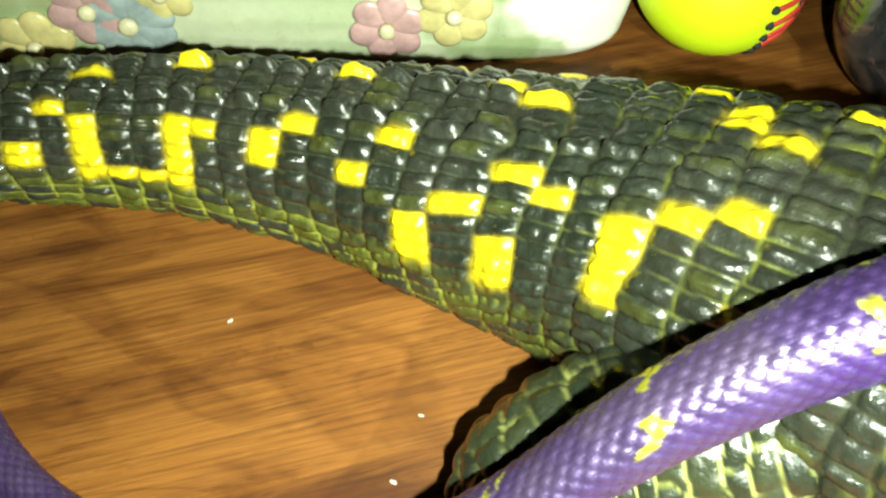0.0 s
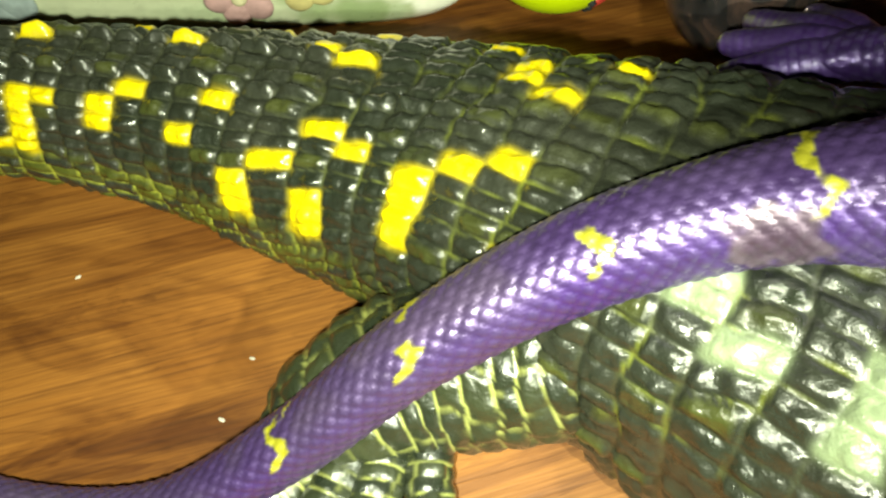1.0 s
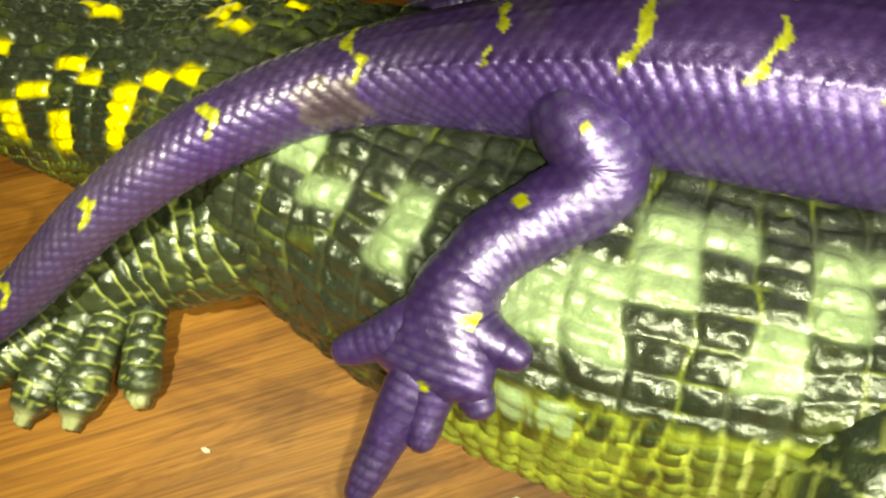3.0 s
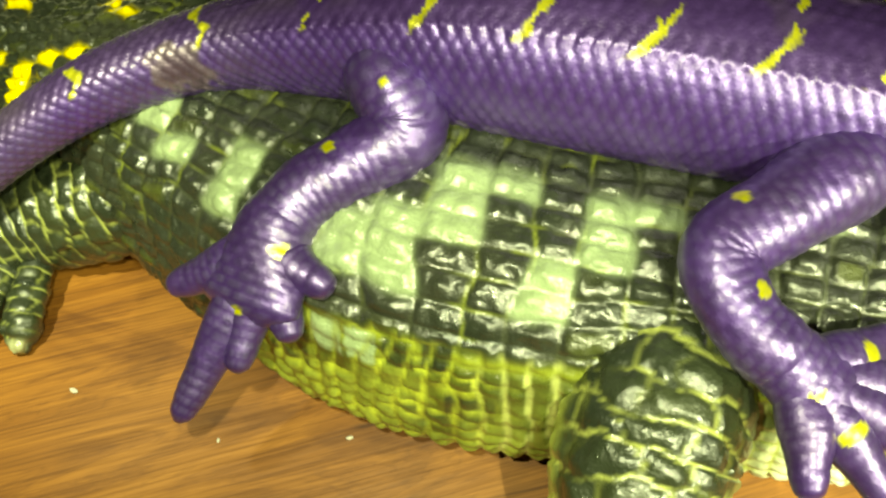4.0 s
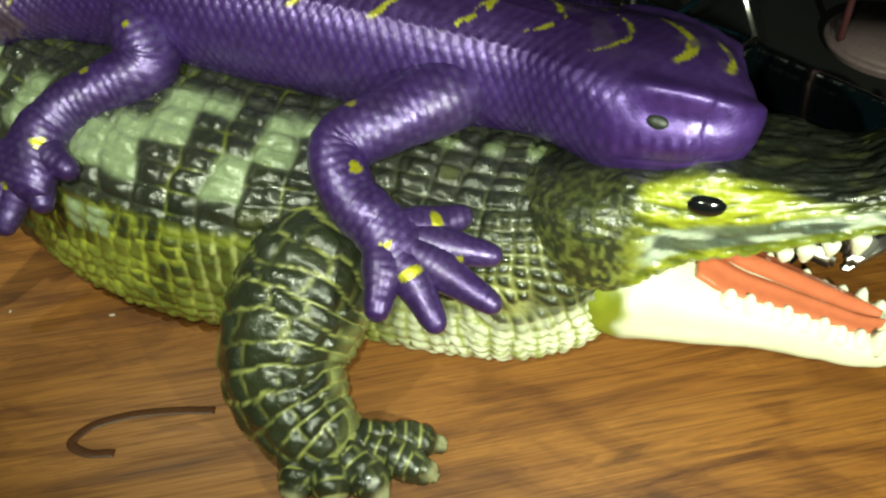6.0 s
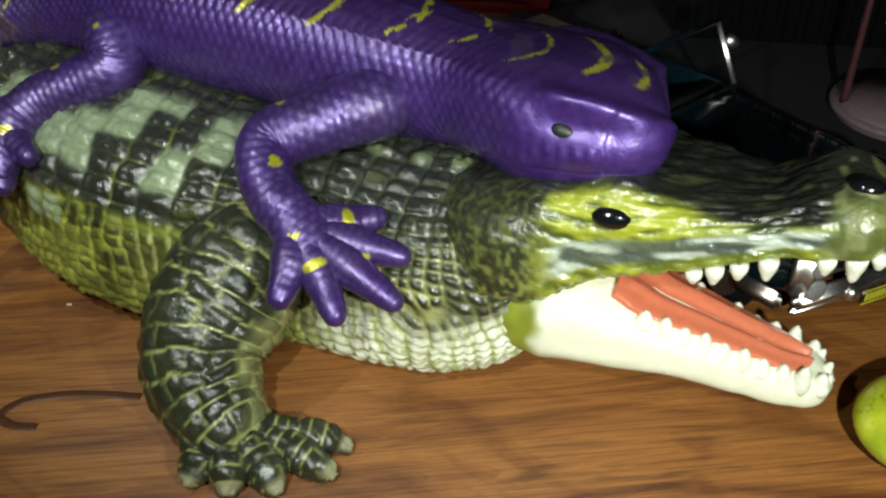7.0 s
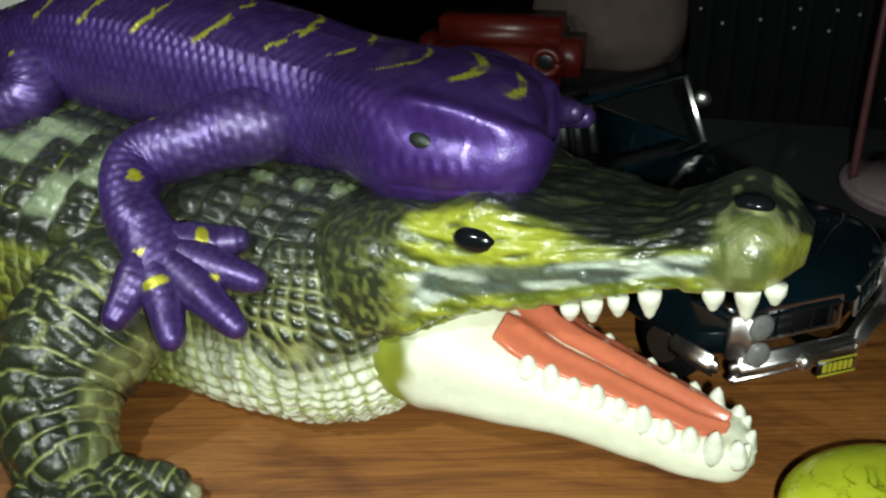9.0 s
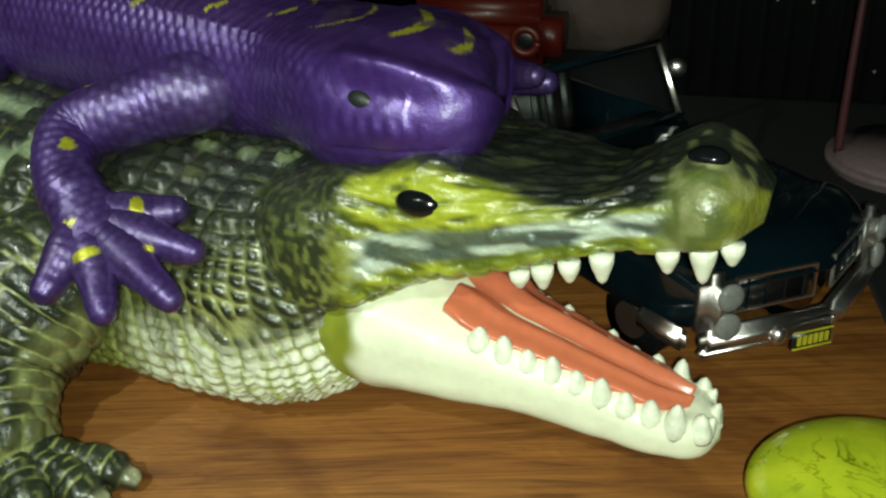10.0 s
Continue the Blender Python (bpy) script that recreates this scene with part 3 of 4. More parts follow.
# ---- toy lizard ----
PURPLE, PLUM, PEARL_SHEEN = (0.080, 0.029, 0.235), (0.068, 0.030, 0.160), (0.16, 0.13, 0.30)
SKINK_ROWS = [
    (-0.150, 0.240, 0.004, 0.0025), (-0.145, 0.200, 0.005, 0.004), (-0.134, 0.150, 0.006, 0.005), (-0.106, 0.113, 0.007, 0.006),
    (-0.066, 0.091, 0.0085, 0.0068), (-0.024, 0.085, 0.014, 0.0074), (0.012, 0.092, 0.035, 0.008), (0.042, 0.101, 0.060, 0.009),
    (0.083, 0.110, 0.083, 0.0108), (0.124, 0.112, 0.0965, 0.0128), (0.160, 0.105, 0.104, 0.0175), (0.200, 0.095, 0.109, 0.0245),
    (0.250, 0.080, 0.110, 0.0275), (0.300, 0.063, 0.108, 0.0265), (0.332, 0.051, 0.107, 0.0235), (0.355, 0.040, 0.107, 0.0240),
    (0.376, 0.031, 0.1085, 0.0225), (0.388, 0.027, 0.1085, 0.0202), (0.3955, 0.0245, 0.108, 0.0165), (0.4000, 0.024, 0.1075, 0.0110), (0.4020, 0.024, 0.107, 0.004)]
LEG_SPOTS = [(0.147, 0.041, 0.077), (0.137, 0.032, 0.065), (0.178, 0.070, 0.113), (0.162, 0.062, 0.097), (0.130, 0.047, 0.069), (0.268, 0.025, 0.105),
             (0.269, 0.005, 0.094), (0.296, -0.004, 0.079), (0.281, -0.013, 0.076), (0.289, -0.021, 0.071), (0.304, -0.014, 0.072)]
SKINK_YELLOW = (0.62, 0.58, 0.03)


def skink_limb(points, step=0.0007, around=64, knuckles=0.0, flat=1.0, up=(0.3, 0.2, 1)):
    l = Loft([(*q[:4], q[3] * (q[4] if len(q) > 4 else flat), q[3] * (q[4] if len(q) > 4 else flat), 2.0) for q in points], step, around, up)
    _, _, pad, rim = plates(l.S / 0.0030, l.f * 7 + 0.5 * (np.floor(l.S / 0.0030) % 2), 3.0)
    rings = np.abs((l.S / 0.0034) % 1 - 0.5) * 2
    l.push((0.00030 if not knuckles else 0.0001) * pad + 0.6 * knuckles * (1 - rings**2) * step01(0.7 - np.abs(l.f), 0, 0.2))
    paint = blend(PURPLE, PLUM, cloud(l.p, 0.012))
    # paler pads: pearly sheen put into the colour, in patches
    paint = blend(paint, PEARL_SHEEN, 0.5 * step01(pad, 0.3, 0.9) * cloud(l.p + 2, 0.01))
    out = l.normals()
    for spot in LEG_SPOTS:
        away = l.p - np.array(spot)
        deep = (away * out).sum(-1)
        d = np.linalg.norm(away - out * deep[..., None], axis=2) + 0.0016 * (cloud(l.p, 0.002) - 0.5)
        paint = blend(paint, SKINK_YELLOW, step01(0.0022 - d, 0.0, 0.0004) * (np.abs(deep) < 0.0045) * (out[..., 2] > 0.0))
    return l, paint


def skink_foot(root, palm, tips, r, up):
    """A broad palm with ringed toes that spread from it."""
    a, c = np.array(root), np.array(palm)
    out = [skink_limb([(*(1.3 * a - 0.3 * c), r * 0.6, 0.95), (*a, r * 0.86, 0.95), (*(0.5 * (a + c)), r * 1.05, 0.78), (*c, r * 1.36, 0.52), (*(c + 0.30 * (c - a)), r * 1.25, 0.44), (*(c + 0.5 * (c - a)), r * 0.4, 0.44)], up=up)]
    for tip in tips:
        # each toe runs from the wrist over the back of the palm, so that the toes are webbed at their roots
        b = np.array(tip)
        knuckle = 0.5 * c + 0.5 * a + 0.42 * (b - 0.5 * (a + c))
        q, e = a + 0.25 * (c - a) + 0.12 * (b - a), knuckle + 0.5 * (b - knuckle)
        out.append(skink_limb([(*a, r * 0.35), (*q, r * 0.56), (*knuckle, 0.0072), (*e, 0.0052), (*(0.18 * knuckle + 0.82 * b), 0.0041), (*(0.05 * knuckle + 0.95 * b), 0.0028), (*b, 0.0012)], 0.0006, 36, 0.00016))
    return out


def skink_body(parent):
    rows = [(x, y - 0.12 * wide * r, z, r * (1 + wide), r, r, 2.25 + 0.5 * wide) for x, y, z, r in SKINK_ROWS for wide in (0.30 * min(1, max(0, (x - 0.335) / 0.02)),)]
    l = Loft(rows, 0.0008, 240)
    p, fa, x = l.p, np.abs(l.f), l.p[..., 0]
    head = step01(x, 0.338, 0.358)
    on_tail = step01(0.15 - x, 0.0, 0.03)
    # wedge of the head: flat crown, brow ridge, lip
    top = step01(0.30 - fa, 0.0, 0.12)
    lift = -0.0020 * top * step01(x, 0.375, 0.401) - 0.0008 * top * head
    fade = step01(0.4015 - x, 0.0, 0.030)
    lift += 0.0030 * np.exp(-((fa - 0.30) / 0.04) ** 2) * step01(x, 0.352, 0.366) * fade
    lift -= 0.0016 * np.exp(-((fa - 0.40) / 0.05) ** 2) * step01(x, 0.352, 0.366) * fade
    lift -= 0.0005 * np.exp(-((fa - 0.60) / 0.010) ** 2) * step01(x, 0.352, 0.36) * fade
    lift += 0.0014 * np.exp(-((fa - 0.52) / 0.04) ** 2) * head * fade * (1 - (np.abs(((x - 0.36) / 0.0046) % 1 - 0.5) * 2) ** 2) * 0.6
    lift -= 0.0030 * np.exp(-((x - 0.338) / 0.010) ** 2) * step01(fa, 0.3, 0.5)
    u, v = l.S / 0.0044, l.f * (20.0 - 7.0 * on_tail)
    di, dj, pad, rim = plates(u + 0.5 * v, u - 0.5 * v, 3.0)
    smooth = head * 0.75 + 0.5 * step01(0.26 - fa, 0, 0.05) * (1 - on_tail)
    lift += 0.00045 * pad * (1 - smooth)
    beads = np.abs((l.S / 0.0046) % 1 - 0.5) * 2
    for row in (0.275, 0.06):
        lift += (0.0006 if row > 0.1 else 0.0003) * np.exp(-((fa - row) / 0.016) ** 2) * (1 - beads**2) * (1 - head) * (1 - 0.8 * on_tail)
    paint = blend(PURPLE, PLUM, 0.8 * step01(0.34 - fa, 0.0, 0.10))
    # flank scales lightened: part of the broad highlight is in the colour
    paint = blend(paint, PEARL_SHEEN, 0.22 * step01(pad, 0.35, 0.95) * step01(fa, 0.28, 0.36) * step01(0.66 - fa, 0, 0.1) * (1 - head))
    paint = blend(paint, (0.13, 0.10, 0.16), 0.6 * on_tail * cloud(p, 0.02))
    dust = step01(cloud(p, 0.010), 0.55, 0.8) * step01(0.25 - fa, 0, 0.2)
    paint = blend(paint, (0.16, 0.12, 0.17), 0.35 * dust)
    # yellow cross bands in broken checks
    check = step01(hashed(di, dj), 0.30, 0.38)
    for at, reach, wide, lean in ((0.162, 0.30, 0.0016, 0.02), (0.195, 0.32, 0.0018, 0.02), (0.226, 0.32, 0.0018, 0.025), (0.257, 0.32, 0.0018, 0.03), (0.287, 0.30, 0.0018, 0.035),
                                  (0.315, 0.28, 0.0017, 0.045), (0.338, 0.20, 0.0012, 0.07), (0.360, 0.20, 0.0012, 0.08), (0.379, 0.17, 0.0020, 0.06), (0.393, 0.12, 0.0016, 0.05)):
        d = np.abs(x - (at - 5.0 * lean * fa**2)) + 0.0022 * (cloud(p, 0.0022) - 0.5)
        paint = blend(paint, SKINK_YELLOW, 0.9 * step01(wide - d, 0.0, 0.0006) * step01(reach - fa, 0.0, 0.03) * np.where(at > 0.37, 0.25 + 0.75 * check, check))
    for at in (0.012, 0.042, 0.082, 0.124):
        d = np.abs(x - at + 0.006 * (np.abs(fa - 0.2) * 4)) + 0.003 * (cloud(p, 0.003) - 0.5)
        paint = blend(paint, SKINK_YELLOW, 0.9 * step01(0.0019 - d, 0.0, 0.0006) * step01(0.34 - fa, 0.0, 0.05) * step01(cloud(p + 1, 0.005), 0.4, 0.5))
    # rubbed patch at the root of the tail
    scar = np.linalg.norm((p - np.array((0.116, 0.100, 0.096))) / (1.4, 1, 1), axis=2) + 0.008 * (cloud(p, 0.004) - 0.5)
    paint = blend(paint, (0.19, 0.14, 0.15), 0.7 * step01(0.0095 - scar, 0.0, 0.003))
    paint = blend(paint, (0.10, 0.06, 0.11), 0.9 * step01(0.0050 - scar, 0.0, 0.002))
    l.push(lift)
    part("body", *join([l], [paint])[:2], SKINK, parent, paint=paint.reshape(-1, 3))
    flat, n = l.p.reshape(-1, 3), l.normals().reshape(-1, 3)
    k = int(np.argmin(np.linalg.norm(flat - (0.3660, 0.001, 0.1165), axis=1)))
    away = Vector(n[k])
    along = (Vector((1, -0.4, -0.1)) - away * away.dot(Vector((1, -0.4, -0.1)))).normalized()
    turn = Matrix((along, away.cross(along), away)).transposed().to_4x4()
    ball_part("eye", Vector(flat[k]) - away * 0.0006, (0.0040, 0.0026, 0.0015), SKINK_EYE, parent, turn, "small dull dark eye")


def skink():
    lizard = thing("toy_lizard", "glossy purple rubber lizard toy with yellow marks lying on the alligator", "toy lizard")
    skink_body(lizard)
    fore = [skink_limb([(0.314, 0.056, 0.102, 0.008), (0.301, 0.041, 0.103, 0.0135), (0.280, 0.028, 0.099, 0.0115), (0.263, 0.018, 0.093, 0.0108), (0.267, 0.004, 0.085, 0.0095), (0.276, -0.004, 0.079, 0.0090), (0.281, -0.008, 0.076, 0.004)])]
    fore += skink_foot((0.274, -0.002, 0.080), (0.288, -0.012, 0.0715), ((0.278, -0.0335, 0.062), (0.299, -0.034, 0.058), (0.3185, -0.026, 0.061), (0.3190, -0.009, 0.069), (0.3085, 0.004, 0.077)), 0.0104, (0.1, -0.46, 0.885))
    hind = [skink_limb([(0.174, 0.100, 0.104, 0.008), (0.179, 0.083, 0.104, 0.0125), (0.184, 0.071, 0.095, 0.0118), (0.169, 0.064, 0.088, 0.0108), (0.153, 0.057, 0.082, 0.0102), (0.146, 0.050, 0.076, 0.0098), (0.141, 0.043, 0.069, 0.0075), (0.138, 0.039, 0.065, 0.003)])]
    hind += skink_foot((0.147, 0.053, 0.079), (0.139, 0.038, 0.066), ((0.112, 0.046, 0.058), (0.115, 0.013, 0.037), (0.133, 0.020, 0.050), (0.150, 0.023, 0.059), (0.162, 0.031, 0.071)), 0.0122, (-0.45, -0.5, 0.74))
    far_hind = [skink_limb([(0.185, 0.105, 0.104, 0.008), (0.192, 0.128, 0.102, 0.012), (0.205, 0.150, 0.092, 0.0115), (0.190, 0.172, 0.078, 0.0105), (0.176, 0.186, 0.069, 0.009), (0.170, 0.190, 0.066, 0.004)])]
    far_hind += skink_foot((0.180, 0.182, 0.072), (0.165, 0.194, 0.063), ((0.132, 0.197, 0.052), (0.138, 0.215, 0.050), (0.150, 0.228, 0.048), (0.170, 0.228, 0.050)), 0.0090, (0, 0.4, 0.9))
    far_fore = [skink_limb([(0.318, 0.066, 0.104, 0.008), (0.330, 0.088, 0.103, 0.0115), (0.345, 0.106, 0.098, 0.0105), (0.362, 0.108, 0.094, 0.0095), (0.374, 0.106, 0.092, 0.004)])]
    far_fore += skink_foot((0.364, 0.108, 0.094), (0.378, 0.102, 0.090), ((0.402, 0.086, 0.097), (0.405, 0.100, 0.090), (0.400, 0.116, 0.084)), 0.0086, (0, 0.2, 0.95))
    for name, limbs in (("foreleg", fore), ("hind_leg", hind), ("hind_leg", far_hind), ("foreleg", far_fore)):
        v, f, c = join([a for a, b in limbs], [b for a, b in limbs])
        part(name, v, f, SKINK, lizard, paint=c)


skink()


# ---- pale flowered planter ----
def grid_part(name, f, nu, nv, material, parent, paint=None, closed=False):
    """A sheet from a function of two numbers from 0 to 1."""
    u, v = np.meshgrid(np.linspace(0, 1, nu), np.linspace(0, 1, nv), indexing="ij")
    p = f(u, v)
    i, j = np.meshgrid(np.arange(nu - 1), np.arange(nv - 1), indexing="ij")
    quads = np.stack([i * nv + j, (i + 1) * nv + j, (i + 1) * nv + j + 1, i * nv + j + 1], -1).reshape(-1, 4)
    return part(name, p.reshape(-1, 3), quads, material, parent, paint=None if paint is None else paint(p).reshape(-1, 3))


GLAZE = rubber("crazed pottery glaze", 0.35, 0.4, fine=600.0, bump=0.15, streak=0.10)


def flower(parent, x, y, z, r, colour, heart, petals):
    """A relief flower on the planter's front, which faces -y."""
    glaze = plain("petal glaze", colour, 0.35, coat=0.4, scale=160.0, vary=0.35)
    for k in range(petals):
        a = 2 * math.pi * k / petals + 0.3
        turn = Matrix.Rotation(-a, 4, "Y")
        ball_part("petal", (x + 0.56 * r * math.cos(a), y, z + 0.56 * r * math.sin(a)), (0.48 * r, 0.0020, 0.42 * r), glaze, parent, turn, segments=14)
    ball_part("flower_heart", (x, y - 0.0025, z), (0.22 * r, 0.0025, 0.22 * r), plain("heart glaze", heart, 0.4), parent, segments=12)


def planter():
    pot = thing("flower_planter", "pale green glazed pottery planter with raised flowers", "planter")
    x0, x1, y0, depth, tall = -0.215, 0.071, 0.287, 0.085, 0.085
    rows = [((x0 + x1) / 2, y0 + depth / 2, z, (x1 - x0) / 2 * k, depth / 2 * k, depth / 2 * k, 7.0) for z, k in
            ((0.0, 0.93), (0.004, 0.965), (0.012, 0.985), (0.03, 1.0), (0.06, 1.0), (0.078, 0.99), (0.084, 0.96), (tall + 0.001, 0.90))]
    l = Loft(rows, 0.0022, 400, (0, 1, 0))
    p = l.p
    vein = cloud(p * (0.5, 1, 1.2), 0.010)
    blade = cloud(p * (1.0, 1, 0.35) + 4, 0.006)
    outside = step01(0.2 - l.S, 0, 0.1)
    l.push(0.0022 * (vein - 0.5) + 0.0014 * (blade - 0.5))
    paint = blend((0.27, 0.34, 0.17), (0.50, 0.53, 0.37), step01(0.5 * vein + 0.5 * blade, 0.35, 0.62))
    paint = blend(paint, (0.38, 0.34, 0.18), 0.5 * step01(cloud(p, 0.05), 0.5, 0.75))
    paint = blend(paint, (0.30, 0.39, 0.22), 0.5 * step01(blade, 0.6, 0.8))
    white = step01(p[..., 0] + 0.9 * (p[..., 2] - 0.02) + 0.02 * (vein - 0.5), 0.030, 0.036) + step01(p[..., 0], 0.052, 0.060)
    paint = blend(paint, (0.78, 0.78, 0.68), np.clip(white, 0, 1))
    part("pot", p.reshape(-1, 3), l.faces(), GLAZE, pot, paint=paint.reshape(-1, 3))
    pink, gold, blue = (0.52, 0.32, 0.32), (0.58, 0.50, 0.22), (0.32, 0.38, 0.39)
    for x, z, r, c, n in FLOWERS:
        flower(pot, x, y0 - 0.0005, z, r, {"pink": pink, "gold": gold, "blue": blue}[c], (0.6, 0.55, 0.35), n)


FLOWERS = [(-0.148, 0.010, 0.015, "gold", 6), (-0.125, 0.026, 0.015, "pink", 6), (-0.112, 0.020, 0.017, "blue", 8), (-0.098, 0.033, 0.012, "gold", 6),
           (-0.020, 0.018, 0.014, "pink", 6), (0.004, 0.024, 0.014, "gold", 6), (-0.180, 0.030, 0.014, "pink", 6), (-0.06, 0.055, 0.014, "blue", 8)]
planter()


# ---- softball ----
def softball():
    ball = thing("softball", "bright neon yellow softball with red lacing", "ball")
    c, r = Vector((0.100, 0.304, 0.031)), 0.031
    ball_part("cover", c, (r, r, r), plain("neon yellow leather", (0.62, 0.78, 0.01), 0.5, scale=500.0, vary=0.06), ball, segments=64)
    red, black = plain("red thread", (0.45, 0.03, 0.02), 0.6), plain("black stitch hole", (0.01, 0.01, 0.01), 0.8)
    for k in range(9):
        a = radians(-62 + 13 * k)
        seam = Vector((0.80, -0.52 * math.cos(a), 0.60 * math.sin(a) - 0.10)).normalized()
        hole = Vector((0.36, -0.80 * math.cos(a), 0.80 * math.sin(a) - 0.16)).normalized()
        l = Loft(tube([(*(c + r * 1.004 * hole.lerp(seam, t).normalized()), 0.0011) for t in (0, 0.5, 1.0)]), 0.002, 8)
        part("stitch", l.p.reshape(-1, 3), l.faces(), red, ball)
        ball_part("stitch_hole", c + r * hole, (0.0017, 0.0017, 0.0017), black, ball, segments=10)
    pts = [(*(c + r * 1.002 * Vector((0.74, -0.60 * math.cos(radians(d)), 0.60 * math.sin(radians(d)) - 0.10)).normalized()), 0.0008) for d in range(-80, 81, 10)]
    l = Loft(tube(pts), 0.002, 8)
    part("seam", l.p.reshape(-1, 3), l.faces(), black, ball)


softball()


# ---- dark glass ball ----
def glass_ball():
    n = Nodes("smoky metallic glass")
    v = n.coords()
    swirl = n.noise(v, 45.0, 4.0, 0.6, 1.5)
    n.colour(n.ramp(swirl, [(0.3, (0.012, 0.014, 0.016)), (0.5, (0.05, 0.045, 0.05)), (0.62, (0.16, 0.10, 0.09)), (0.8, (0.03, 0.035, 0.03))]))
    n.set(Roughness=0.18, Metallic=0.5, Coat_Weight=0.8)
    n.bump(swirl, 0.2, 0.002)
    ball = ball_part("glass_ball", (0.168, 0.272, 0.033), (0.034, 0.034, 0.033), n.mat, None, segments=48)
    tagged(ball, "dark smoky glass ball with a metallic swirl", "ornament")


glass_ball()


# ---- lime marbled egg ----
def egg():
    n = Nodes("lime marbled stone")
    v = n.coords((1, 1.3, 1), 25)
    base = n.ramp(n.noise(v, 55.0, 4.0), [(0.3, (0.30, 0.38, 0.015)), (0.55, (0.46, 0.52, 0.02)), (0.75, (0.60, 0.60, 0.04))])
    vein = n.ramp(n.noise(v, 38.0, 4.0, 0.6, 1.5), [(0.475, (1, 1, 1)), (0.50, (0.36, 0.34, 0.14)), (0.525, (1, 1, 1))])
    fade = n.ramp(n.noise(v, 30.0, 2.0), [(0.50, (0, 0, 0)), (0.66, (1, 1, 1))])
    n.colour(n.mix(fade, base, n.mix(1.0, base, vein, "MULTIPLY")))
    n.set(Roughness=0.22, Coat_Weight=0.5)
    stone = ball_part("marbled_egg", (0.5095, -0.006, 0.0145), (0.033, 0.027, 0.0145), n.mat, None, Matrix.Rotation(radians(12), 4, "Z"), segments=48)
    tagged(stone, "polished lime green egg with dark marbled cracks", "ornament")


egg()


# ---- model car ----
TEAL = plain("dark teal car paint", (0.003, 0.009, 0.013), 0.10, coat=1.0, vary=0.1, bump=0.02)
CHROME = plain("chrome plating", (0.80, 0.76, 0.74), 0.34, metal=1.0, vary=0.08, bump=0.25, scale=120.0)
BLACK = plain("black plastic", (0.008, 0.008, 0.009), 0.35, vary=0.4)
SEAT = plain("dark brown seat vinyl", (0.012, 0.010, 0.010), 0.45)
LENS = plain("clear headlamp lens", (0.32, 0.32, 0.31), 0.08, metal=0.3, bump=0.4, scale=500.0)
GLASS = Nodes("car glass")
GLASS.set(Base_Color=(0.8, 0.85, 0.85, 1), Roughness=0.02, Transmission_Weight=1.0, IOR=1.1)
GLASS = GLASS.mat


